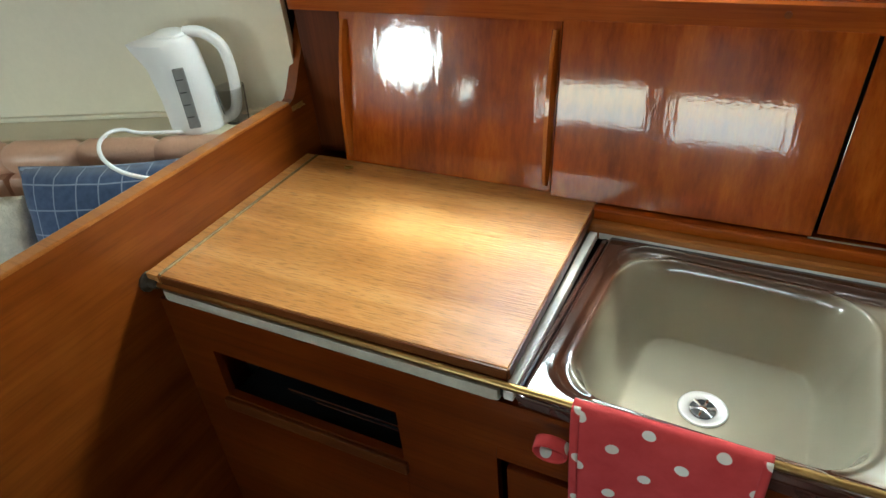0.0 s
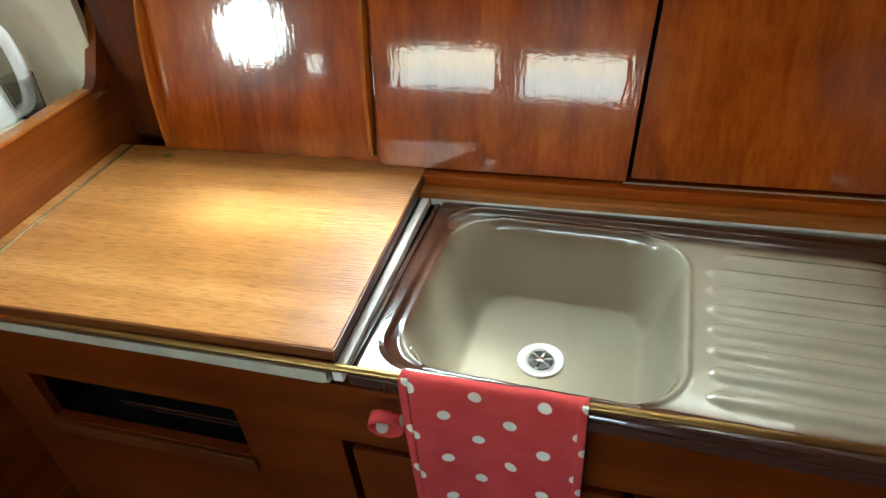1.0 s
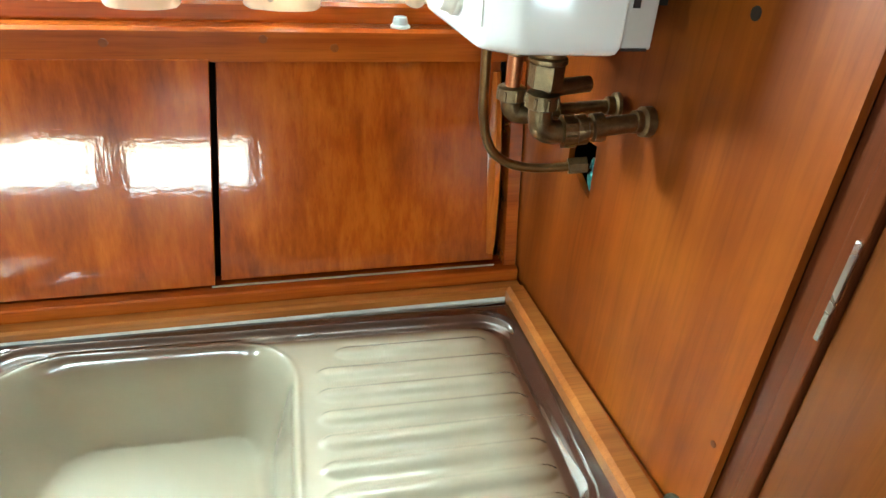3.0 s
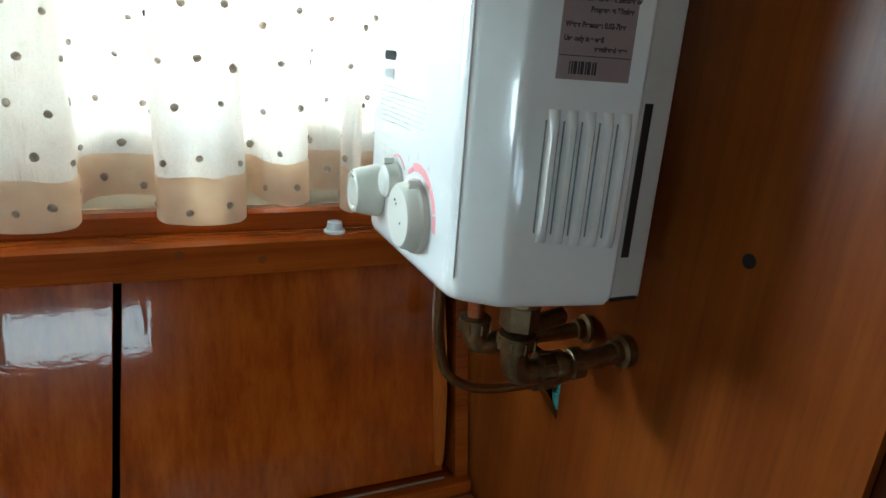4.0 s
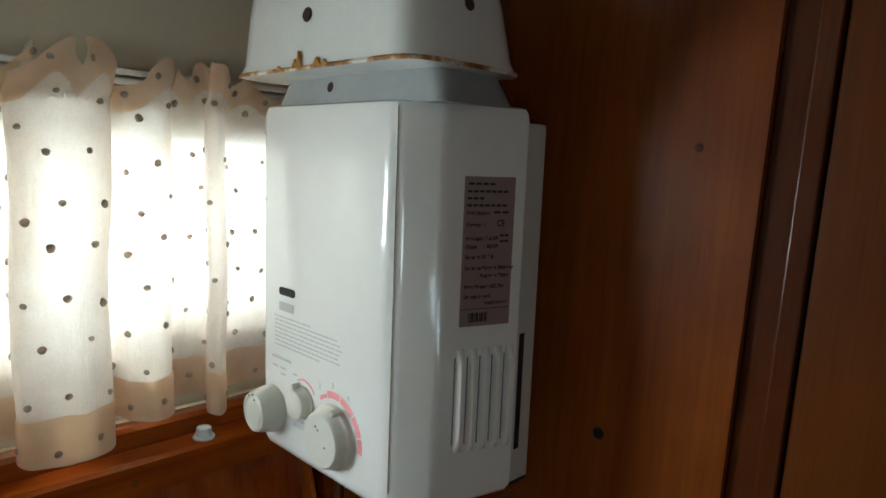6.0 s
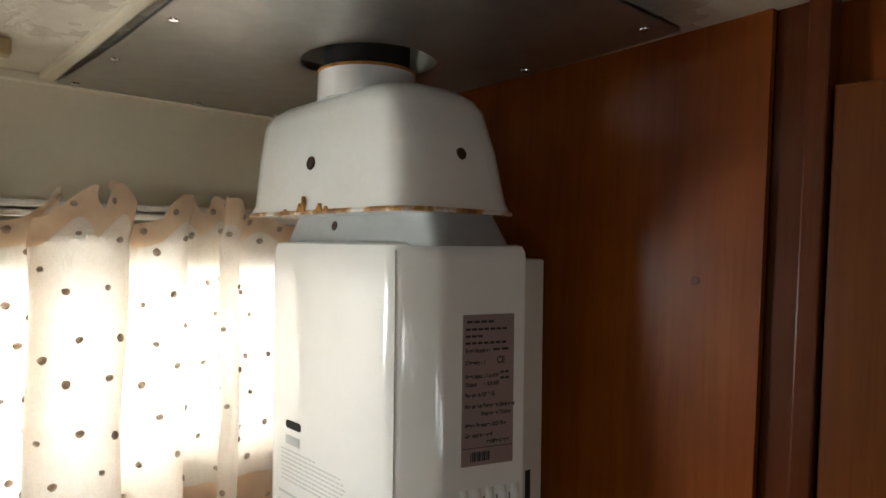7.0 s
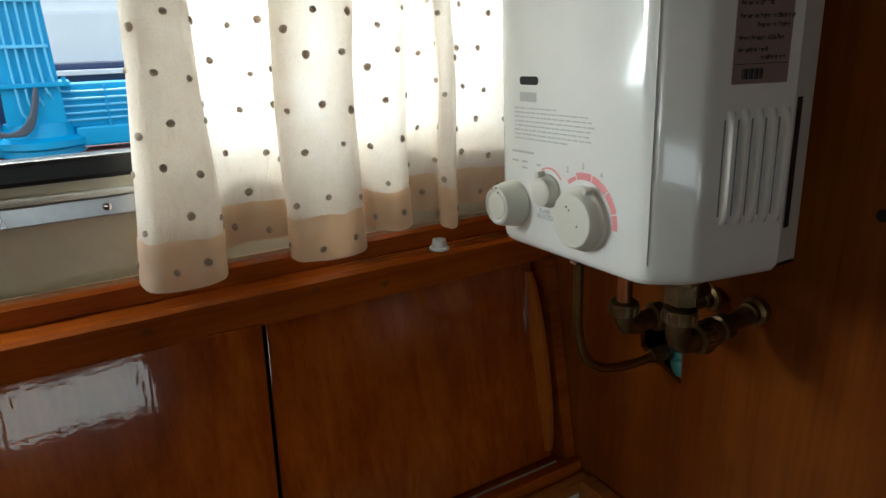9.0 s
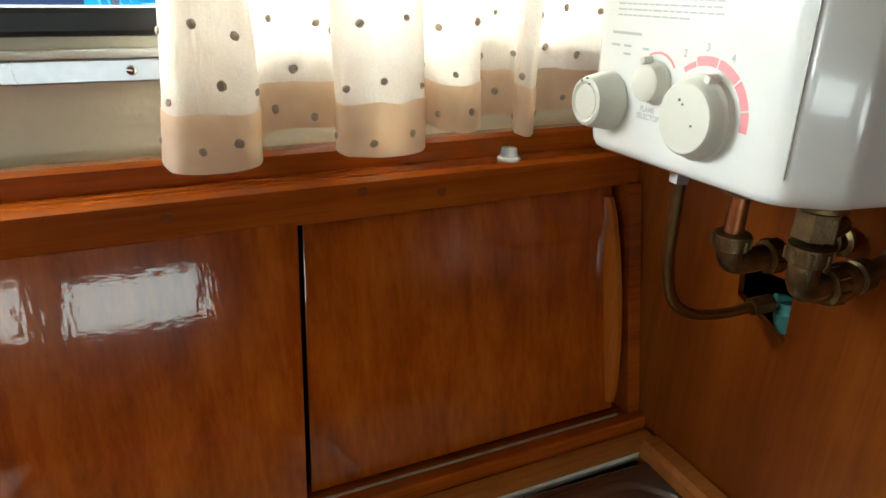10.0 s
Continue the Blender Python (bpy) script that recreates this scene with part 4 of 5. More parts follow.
# Right union.
C = Vector((-0.118, 0.219, 0))
fitting((C.x, C.y, 1.400), (0, 0, -1), [(0, 0.017), (0.020, 0.0175), (0.022, 0.0205), (0.026, 0.021), (0.028, 0.0185)])
part("nut", hexnut((C.x, C.y, 1.376), (C.x, C.y, 1.348), 0.0185), M_BRONZE, pipes)
part("valve_stub", cyl((C.x, C.y, 1.345), (-0.060, 0.236, 1.345), 0.009), M_BRONZE, pipes, smooth=True)
elbow((C.x, C.y, 1.340), (C.x, C.y, 1.297), (-0.078, 0.214, 1.300), 0.0132)
fitting((-0.082, 0.2145, 1.300), (1, -0.07, 0.12), [(0, 0.014), (0.004, 0.0168), (0.016, 0.0168), (0.018, 0.0125), (0.022, 0.0125), (0.024, 0.0158), (0.036, 0.0158), (0.038, 0.010)])
part("tail_pipe", cyl((-0.05, 0.212, 1.304), (0.006, 0.212, 1.309), 0.0105), M_BRONZE, pipes, smooth=True)
part("wall_flange", lathe((0.011, 0.212, 1.309), (-1, 0, 0), [(0, 0.017), (0.010, 0.017), (0.013, 0.013), (0.020, 0.013)], n=18), M_BRONZE, pipes, smooth=True)
tealv = thing("gas_cock", 0.025, 0.318, 1.17, "green corroded gas cock inside the bulkhead hole", "valve")
part("body", lathe((0.026, 0.318, 1.172), (0, 0.2, 1), [(0, 0.012), (0.010, 0.015), (0.022, 0.0155), (0.026, 0.011), (0.034, 0.010)], n=14), M_TEAL, tealv, smooth=True)
part("inlet", tube([(0.026, 0.318, 1.18), (0.035, 0.330, 1.20), (0.02, 0.338, 1.204)], 0.008, n=10), M_TEAL, tealv, smooth=True)
part("tail", cyl((0.026, 0.318, 1.174), (0.026, 0.314, 1.05), 0.006), M_COPPER, tealv, smooth=True)

# ---- ceiling plate round the flue ----
bm = bmesh.new()
n_ = 40
PX0, PX1, PY0, PY1, PZ = -0.385, -0.020, 0.030, 0.640, 1.960
ring_in, ring_out = [], []
for k in range(n_):
    a = 2 * math.pi * k / n_
    c, s_ = math.cos(a), math.sin(a)
    ring_in.append((hole_c[0] + hole_r * c, hole_c[1] + hole_r * s_))
    t_ = min(((PX1 if c > 0 else PX0) - hole_c[0]) / c if abs(c) > 1e-6 else 9, ((PY1 if s_ > 0 else PY0) - hole_c[1]) / s_ if abs(s_) > 1e-6 else 9)
    ring_out.append((hole_c[0] + t_ * c, hole_c[1] + t_ * s_))
for corner in ((PX0, PY0), (PX0, PY1), (PX1, PY0), (PX1, PY1)):
    j = min(range(n_), key=lambda q: (ring_out[q][0] - corner[0]) ** 2 + (ring_out[q][1] - corner[1]) ** 2)
    ring_out[j] = corner
for z in (PZ, PZ + 0.003):
    o_ = [bm.verts.new((*p, z)) for p in ring_out]
    i_ = [bm.verts.new((*p, z)) for p in ring_in]
    for k in range(n_):
        bm.faces.new((o_[k], o_[(k + 1) % n_], i_[(k + 1) % n_], i_[k]))
flue_plate = camber(part("flue_plate", bm, M_STEEL))
tagged(flue_plate, "brushed metal plate screwed to the ceiling round the flue", "metal plate")
for sx, sy in ((-0.370, 0.615), (-0.370, 0.46), (-0.370, 0.30), (-0.368, 0.12), (-0.22, 0.622), (-0.10, 0.622), (-0.20, 0.055), (-0.05, 0.05), (-0.035, 0.20), (-0.035, 0.40), (-0.30, 0.05)):
    part("screw", lathe((sx, sy, PZ + rise(sy)), (0, 0, -1), [(0, 0.0050), (0.0012, 0.0046), (0.0020, 0.0028)], n=14), M_CHROME, flue_plate, smooth=True)
structure(camber(part("trim_plate_edge", box(-0.402, -0.386, 0.0, 0.645, 1.962, 1.972, bevel=0.003), M_CREAM)), "cream edging beside the metal plate", "trim")
structure(part("trim_ceiling_cove", box(-3.5, 0.0, 0.650, 0.666, 1.960, 1.972, bevel=0.003), M_CREAM), "thin cream moulding between wall and ceiling", "trim")
tagged(camber(part("ceiling_catch", box(-0.480, -0.452, 0.500, 0.520, 1.955, 1.972, bevel=0.003), plain("tan_plastic", (0.45, 0.33, 0.17), 0.4))), "small tan plastic catch on the ceiling", "catch")

# ---- curtain ----
fab, fnt, fb = mat_base("sheer_cream_cotton")
fnt.nodes.remove(fb)
out = fnt.nodes["Material Output"]
v = coords(fnt, (1, 1, 1))
weave = node(fnt, "ShaderNodeTexNoise", Scale=420.0, Detail=3.0, Roughness=0.7)
slub = node(fnt, "ShaderNodeTexNoise", Scale=24.0, Detail=4.0, Roughness=0.6)
fnt.links.new(v, weave.inputs["Vector"])
fnt.links.new(v, slub.inputs["Vector"])
fc = ramp(fnt, slub.outputs[0], [(0.3, (0.88, 0.79, 0.69)), (0.7, (0.94, 0.88, 0.80))])
dif = fnt.nodes.new("ShaderNodeBsdfDiffuse")
tra = fnt.nodes.new("ShaderNodeBsdfTranslucent")
thr = fnt.nodes.new("ShaderNodeBsdfTransparent")
fnt.links.new(fc, dif.inputs[0])
fnt.links.new(fc, tra.inputs[0])
fbump0 = node(fnt, "ShaderNodeBump", Strength=0.5, Distance=0.006)
crease = node(fnt, "ShaderNodeTexNoise", Scale=1.0, Detail=3.0, Roughness=0.55, Distortion=0.8)
fnt.links.new(coords(fnt, (45, 45, 9)), crease.inputs["Vector"])
fnt.links.new(crease.outputs[0], fbump0.inputs["Height"])
fbump = node(fnt, "ShaderNodeBump", Strength=0.4, Distance=0.001)
fnt.links.new(weave.outputs[0], fbump.inputs["Height"])
fnt.links.new(fbump0.outputs[0], fbump.inputs["Normal"])
fnt.links.new(fbump.outputs[0], tra.inputs["Normal"])
fnt.links.new(fbump.outputs[0], dif.inputs["Normal"])
mx = fnt.nodes.new("ShaderNodeMixShader")
mx.inputs[0].default_value = 0.36
fnt.links.new(dif.outputs[0], mx.inputs[1])
fnt.links.new(tra.outputs[0], mx.inputs[2])
mx2 = fnt.nodes.new("ShaderNodeMixShader")
wr = fnt.nodes.new("ShaderNodeMapRange")
wr.inputs["From Min"].default_value, wr.inputs["From Max"].default_value = 0.45, 0.75
wr.inputs["To Min"].default_value, wr.inputs["To Max"].default_value = 0.0, 0.10
fnt.links.new(weave.outputs[0], wr.inputs[0])
fnt.links.new(wr.outputs[0], mx2.inputs[0])
fnt.links.new(mx.outputs[0], mx2.inputs[1])
fnt.links.new(thr.outputs[0], mx2.inputs[2])
fnt.links.new(mx2.outputs[0], out.inputs[0])

hemm, hnt, hb_ = mat_base("peach_double_hem")
hnt.nodes.remove(hb_)
hd, ht, hm = hnt.nodes.new("ShaderNodeBsdfDiffuse"), hnt.nodes.new("ShaderNodeBsdfTranslucent"), hnt.nodes.new("ShaderNodeMixShader")
hs = node(hnt, "ShaderNodeTexNoise", Scale=30.0, Detail=4.0)
hnt.links.new(coords(hnt, (1, 1, 1)), hs.inputs["Vector"])
hc = ramp(hnt, hs.outputs[0], [(0.3, (0.84, 0.73, 0.60)), (0.7, (0.90, 0.82, 0.71))])
hnt.links.new(hc, hd.inputs[0])
hnt.links.new(ramp(hnt, hs.outputs[0], [(0.3, (0.88, 0.60, 0.37)), (0.7, (0.95, 0.73, 0.50))]), ht.inputs[0])
hm.inputs[0].default_value = 0.54
hnt.links.new(hd.outputs[0], hm.inputs[1])
hnt.links.new(ht.outputs[0], hm.inputs[2])
hnt.links.new(hm.outputs[0], hnt.nodes["Material Output"].inputs[0])

M_TUFT, tfn, tfb = mat_base("brown_grey_tuft")
tfc = node(tfn, "ShaderNodeTexNoise", Scale=150.0, Detail=3.0)
tfn.links.new(coords(tfn, (1, 1, 1)), tfc.inputs["Vector"])
tcol = ramp(tfn, tfc.outputs[0], [(0.3, (0.46, 0.38, 0.31)), (0.7, (0.66, 0.57, 0.48))])
tft, tfm = tfn.nodes.new("ShaderNodeBsdfTranslucent"), node(tfn, "ShaderNodeMixShader", Fac=0.55)
tfn.links.new(tcol, tfb.inputs["Base Color"])
tfb.inputs["Roughness"].default_value = 0.9
tfn.links.new(tcol, tft.inputs[0])
tfn.links.new(tfb.outputs[0], tfm.inputs[1])
tfn.links.new(tft.outputs[0], tfm.inputs[2])
tfn.links.new(tfm.outputs[0], tfn.nodes["Material Output"].inputs[0])
SECTION = [(-0.520, 0.622), (-0.585, 0.618), (-0.603, 0.595), (-0.590, 0.570), (-0.555, 0.563), (-0.522, 0.568), (-0.506, 0.583), (-0.507, 0.612), (-0.490, 0.628), (-0.458, 0.633), (-0.425, 0.629), (-0.392, 0.622),
           (-0.390, 0.609), (-0.412, 0.600), (-0.422, 0.588), (-0.410, 0.574), (-0.372, 0.565), (-0.336, 0.570), (-0.318, 0.585), (-0.330, 0.601), (-0.345, 0.612), (-0.330, 0.624), (-0.304, 0.628), (-0.288, 0.612),
           (-0.262, 0.600), (-0.240, 0.604), (-0.231, 0.615), (-0.246, 0.624), (-0.230, 0.633), (-0.200, 0.633), (-0.180, 0.626), (-0.177, 0.613), (-0.188, 0.603), (-0.190, 0.592), (-0.178, 0.583), (-0.166, 0.592),
           (-0.166, 0.608), (-0.163, 0.624), (-0.148, 0.632), (-0.112, 0.633), (-0.070, 0.630), (-0.030, 0.626)]
sec = smooth_path([(x, y, 0) for x, y in SECTION], 9)
arc = [0.0]
for a, b in zip(sec, sec[1:]):
    arc.append(arc[-1] + (b - a).length)
PEAKS = ((-0.560, 0.034, 0.030), (-0.500, 0.024, 0.02), (-0.380, 0.044, 0.022), (-0.335, 0.046, 0.018), (-0.235, 0.040, 0.028), (-0.185, 0.040, 0.022), (-0.13, 0.026, 0.03))


def cloth(i, f):
    """Point of the curtain: i along the section, f from hem (0) to heading (1)."""
    p = sec[i]
    u = arc[i]
    top = 1.795 + max(h * math.exp(-((p.x - c) / w) ** 2) for c, h, w in PEAKS) + 0.009 * noise.noise(Vector((u * 31, 5.0, 0)))
    low = 1.352 + 0.40 * max(0.0, p.y - 0.575) + 0.004 * noise.noise(Vector((u * 9, 0, 0)))
    z = low + (top - low) * f
    head = max(0.0, (z - 1.765) / 0.06)
    mid = math.sin(math.pi * min(1, f * 1.1))
    y = 0.605 + (p.y - 0.605) * (1.0 - 0.35 * f) + 0.010 * mid * noise.noise(Vector((u * 7, z * 5, 1.3)))
    y -= 0.034 * head * (0.45 + noise.noise(Vector((u * 16, z * 12, 4.0)))) if head > 0 else 0.0
    x = p.x + 0.012 * f * f * math.sin(u * 13 + 1.0) * 0.6 + 0.008 * mid * noise.noise(Vector((u * 5, z * 6, 7.7)))
    x += 0.032 * f * max(0.0, min(1.0, (-0.50 - p.x) / 0.08))
    x += 0.017 * head * noise.noise(Vector((u * 22, z * 20, 2.2)))
    pinch = math.exp(-((z - 1.775) / 0.012) ** 2)
    y += 0.30 * pinch * (0.615 - y)
    return Vector((x, y + 0.0015 * noise.noise(Vector((u * 40, z * 40, 0))), z))


def cloth_grid(f0, f1, rows, out=0.0):
    bm = bmesh.new()
    grid = []
    for i in range(len(sec)):
        col = []
        for k in range(rows + 1):
            p = cloth(i, f0 + (f1 - f0) * k / rows)
            if out:
                q = cloth(min(i + 1, len(sec) - 1), f0 + (f1 - f0) * k / rows) - cloth(max(i - 1, 0), f0 + (f1 - f0) * k / rows)
                p = p + Vector((q.y, -q.x, 0)).normalized() * out
            col.append(bm.verts.new(p))
        grid.append(col)
    for i in range(len(grid) - 1):
        for k in range(rows):
            bm.faces.new((grid[i][k], grid[i + 1][k], grid[i + 1][k + 1], grid[i][k + 1]))
    return bm


curtain = thing("curtain", -0.34, 0.60, 1.34, "cream cotton curtain with brown tufts and peach hem", "curtain")
part("cloth", cloth_grid(0.0, 1.0, 70), fab, curtain, smooth=True)
part("heading", cloth_grid(0.925, 1.0, 10, 0.0012), hemm, curtain, "peach coloured turned heading", smooth=True)
part("hem", cloth_grid(-0.004, 0.122, 8, 0.0012), hemm, curtain, "peach coloured turned hem", smooth=True)
bm = bmesh.new()
bmesh.ops.create_icosphere(bm, subdivisions=2, radius=0.0044)
for q in bm.verts:
    q.co.z *= 0.45
    q.co *= 1 + 0.25 * noise.noise(q.co * 300)
tuft_me = bpy.data.meshes.new("tuft")
bm.to_mesh(tuft_me)
bm.free()
tuft_me.materials.append(M_TUFT)
rng = random.Random(11)
rows_z = [0.045 + 0.1195 * k for k in range(9)]
for r_, f in enumerate(rows_z):
    s_ = 0.008 + (0.019 if r_ % 2 else 0.0)
    while s_ < arc[-1]:
        i = min(range(len(arc)), key=lambda q: abs(arc[q] - s_ - rng.uniform(-0.006, 0.006)))
        ff = min(0.975, f + rng.uniform(-0.020, 0.020))
        i = min(max(i, 1), len(sec) - 2)
        p, tx = cloth(i, ff), cloth(i + 1, ff) - cloth(i - 1, ff)
        tz = cloth(i, ff + 0.01) - cloth(i, ff - 0.01)
        nrm = tx.cross(tz).normalized()
        t_ob = new("tuft", tuft_me)
        t_ob.parent = curtain
        t_ob.matrix_parent_inverse = curtain.matrix_basis.inverted()
        sc = rng.uniform(0.8, 1.2)
        t_ob.matrix_basis = Matrix.Translation(p + nrm * 0.001) @ nrm.to_track_quat("Z", "Y").to_matrix().to_4x4() @ Matrix.Rotation(rng.uniform(0, 6), 4, "Z") @ Matrix.Diagonal((sc * 1.1, sc * 0.9, sc, 1))
        s_ += 0.046
track = thing("curtain_track", -0.7, 0.655, 1.79, "white plastic curtain track above the window", "curtain track")
for z in (1.783, 1.799, 1.811):
    part("track_rail", box(-1.5, -0.03, 0.646, 0.664, z, z + 0.009, bevel=0.002), M_WHITE_STRIP, track)

# ---- tea towel on the rail ----
def math_node(nt, op, a, b=None, c=None):
    n = nt.nodes.new("ShaderNodeMath")
    n.operation = op
    for k, val in enumerate((a, b, c)):
        if val is None:
            continue
        if isinstance(val, (int, float)):
            n.inputs[k].default_value = val
        else:
            nt.links.new(val, n.inputs[k])
    return n.outputs[0]


tow, tnt, tb = mat_base("red_spotted_linen")
uvn = tnt.nodes.new("ShaderNodeUVMap")
sep = tnt.nodes.new("ShaderNodeSeparateXYZ")
tnt.links.new(uvn.outputs[0], sep.inputs[0])
wob = node(tnt, "ShaderNodeTexNoise", Scale=40.0, Detail=2.0)
tnt.links.new(uvn.outputs[0], wob.inputs["Vector"])


def spots(du, dv):
    a = math_node(tnt, "PINGPONG", math_node(tnt, "ADD", sep.outputs[0], du), 0.0465)
    b = math_node(tnt, "PINGPONG", math_node(tnt, "ADD", sep.outputs[1], dv), 0.0465)
    return math_node(tnt, "SQRT", math_node(tnt, "ADD", math_node(tnt, "MULTIPLY", a, a), math_node(tnt, "MULTIPLY", b, b)))


near = math_node(tnt, "MINIMUM", spots(9.985, 9.995), spots(10.0315, 10.0415))
near = math_node(tnt, "ADD", near, math_node(tnt, "MULTIPLY_ADD", wob.outputs[0], 0.002, -0.001))
mask = tnt.nodes.new("ShaderNodeMapRange")
mask.inputs["From Min"].default_value, mask.inputs["From Max"].default_value = 0.0088, 0.0098
mask.inputs["To Min"].default_value, mask.inputs["To Max"].default_value = 1.0, 0.0
tnt.links.new(near, mask.inputs[0])
fade = node(tnt, "ShaderNodeTexNoise", Scale=14.0, Detail=5.0, Roughness=0.65)
tnt.links.new(uvn.outputs[0], fade.inputs["Vector"])
red = ramp(tnt, fade.outputs[0], [(0.3, (0.50, 0.030, 0.034)), (0.7, (0.63, 0.064, 0.062))])
tmix = tnt.nodes.new("ShaderNodeMix")
tmix.data_type = "RGBA"
tnt.links.new(mask.outputs[0], tmix.inputs["Factor"])
tnt.links.new(red, tmix.inputs["A"])
tmix.inputs["B"].default_value = (0.80, 0.76, 0.66, 1)
tnt.links.new(tmix.outputs["Result"], tb.inputs["Base Color"])
tb.inputs["Roughness"].default_value = 0.9
tb.inputs["Sheen Weight"].default_value = 0.06
tw = node(tnt, "ShaderNodeTexNoise", Scale=900.0, Detail=2.0)
tnt.links.new(uvn.outputs[0], tw.inputs["Vector"])
bump(tnt, tb, tw.outputs[0], 0.35, 0.0008)


def sheet(name, nu, nv, point, size, material, parent, thick=0.0028, label=""):
    """A cloth sheet from point(u, v), with lengths as its texture coordinates."""
    bm = bmesh.new()
    layer = bm.loops.layers.uv.new("UVMap")
    grid = [[bm.verts.new(point(i / nu, j / nv)) for j in range(nv + 1)] for i in range(nu + 1)]
    for i in range(nu):
        for j in range(nv):
            f = bm.faces.new((grid[i][j], grid[i + 1][j], grid[i + 1][j + 1], grid[i][j + 1]))
            for loop, (a, b) in zip(f.loops, ((i, j), (i + 1, j), (i + 1, j + 1), (i, j + 1))):
                loop[layer].uv = (a / nu * size[0], b / nv * size[1])
    me = bpy.data.meshes.new(name)
    bm.to_mesh(me)
    bm.free()
    for p in me.polygons:
        p.use_smooth = True
    me.materials.append(material)
    ob = new(name, me)
    ob.parent = parent
    ob.matrix_parent_inverse = parent.matrix_basis.inverted() if parent.parent is None else Matrix.Identity(4)
    md = ob.modifiers.new("thickness", "SOLIDIFY")
    md.thickness, md.offset = thick, 0.0
    if label:
        tagged(ob, label)
    return ob


towel = thing("tea_towel", -0.65, -0.01, 0.93, "red tea towel with white spots over the brass rail", "towel")
T_LEN, T_BACK, T_R = 0.40, 0.06, 0.0100
T_X0, T_X1 = -0.773, -0.520


def towel_point(u, v):
    s = v * T_LEN
    x = T_X0 + (T_X1 - T_X0) * u
    turn = math.pi * T_R
    if s < T_BACK:
        y, z = T_R, 0.921 - (T_BACK - s)
    elif s < T_BACK + turn:
        a = (s - T_BACK) / T_R
        y, z = T_R * math.cos(a), 0.921 + T_R * math.sin(a)
    else:
        d = s - T_BACK - turn
        y, z = -T_R - 0.05 * d * 0.4, 0.921 - d
        y -= 0.006 * min(1, d / 0.1) * math.sin(u * 9 + 0.6) + 0.004 * noise.noise(Vector((u * 4, d * 9, 3)))
        x += (0.003 * d / 0.2) * (1 - u) - 0.002 * d / 0.2 * u
    z += 0.0016 * noise.noise(Vector((u * 6, 2, 0)))
    return Vector((x, y - 0.005, z))


sheet("cloth", 46, 70, towel_point, (T_X1 - T_X0, T_LEN), tow, towel)
sheet("side_hem", 3, 60, lambda u, v: towel_point(0.955 + 0.045 * u, 0.2 + 0.8 * v) + Vector((0, -0.0030, 0)), (0.011, 0.33), tow, towel, 0.0016)
sheet("side_hem", 3, 60, lambda u, v: towel_point(0.0 + 0.05 * u, 0.2 + 0.8 * v) + Vector((0, -0.0030, 0)), (0.012, 0.33), tow, towel, 0.0016)


def loop_point(u, v):
    a = math.pi * 2 * v * 0.96 + 0.2
    c = Vector((-0.798, -0.020, 0.842))
    return c + Vector((0.024 * math.cos(a), -0.010 * math.sin(a * 0.5) + 0.016 * (u - 0.5), 0.016 * math.sin(a) + 0.010 * (u - 0.5) - 0.004 * math.cos(a)))


sheet("hanging_loop", 4, 30, loop_point, (0.018, 0.14), tow, towel, 0.002, "folded red tape loop")

# ---- small things round the galley ----
cap = thing("plastic_cap", -0.196, 0.588, 1.325, "translucent white plastic cap on the wooden rail", "cap")
part("body", lathe((-0.200, 0.588, 1.3245), (0, 0, 1), [(0, 0.0145), (0.0025, 0.0150), (0.004, 0.0135), (0.0045, 0.0115), (0.015, 0.0098), (0.0155, 0.0085), (0.0135, 0.008), (0.012, 0.003)], n=26), M_CAP, cap, smooth=True)
latch = thing("cupboard_catch", -1.612, 0.505, 1.07, "small brass hook catch on the partition", "catch")
part("plate", box(-1.6118, -1.6095, 0.500, 0.540, 1.062, 1.074, bevel=0.001), M_BRASS, latch)
part("hook", tube([(-1.606, 0.500, 1.068), (-1.602, 0.515, 1.071), (-1.602, 0.530, 1.069), (-1.606, 0.540, 1.066)], 0.0024, n=8), M_BRASS, latch, smooth=True)
part("stud", lathe((-1.6096, 0.520, 1.068), (1, 0, 0), [(0, 0.005), (0.006, 0.004), (0.008, 0.002)], n=12), M_BRASS, latch, smooth=True)
for y, z, r, pm in ((0.101, 1.447, 0.0065, M_DARK), (0.028, 1.757, 0.0040, M_TRIM_DARK), (-0.018, 1.045, 0.004, M_TRIM_DARK)):
    skew(part("plugged_hole", lathe((0.0, y, z), (-1, 0, 0), [(-0.004, r), (0.0006, r), (0.0008, r * 0.8)], n=14), pm, bulkhead))

# ---- cabin door in the bulkhead ----
door = structure(thing("door_1", 0.01, -0.40, 0.10, "dark varnished wooden cabin door, closed", "door"), "", "")
M_CDOOR = wood("varnished_cabin_door", (0.060, 0.014, 0.003), (0.110, 0.028, 0.005), (0.155, 0.044, 0.008), "z", 0.34, 0.22, 0.8, 0.12, 0.12, 0.1)
skew(part("leaf", box(0.008, 0.032, -0.700, -0.0785, 0.10, 1.928, bevel=0.002), M_CDOOR, door))
skew(part("hinge", box(-0.0006, 0.0016, -0.0755, -0.0700, 1.225, 1.318, bevel=0.0006), M_ALU, door, "bare metal hinge leaf"))
skew(part("hinge", box(-0.0006, 0.0016, -0.0755, -0.0700, 0.40, 0.49, bevel=0.0006), M_ALU, door, "bare metal hinge leaf"))
skew(part("knob", lathe((0.008, -0.176, 1.330), (-1, 0, 0), [(0, 0.010), (0.008, 0.009), (0.010, 0.015), (0.016, 0.018), (0.022, 0.015), (0.024, 0.008)], n=24), M_CAP, door, "round white plastic knob", smooth=True))

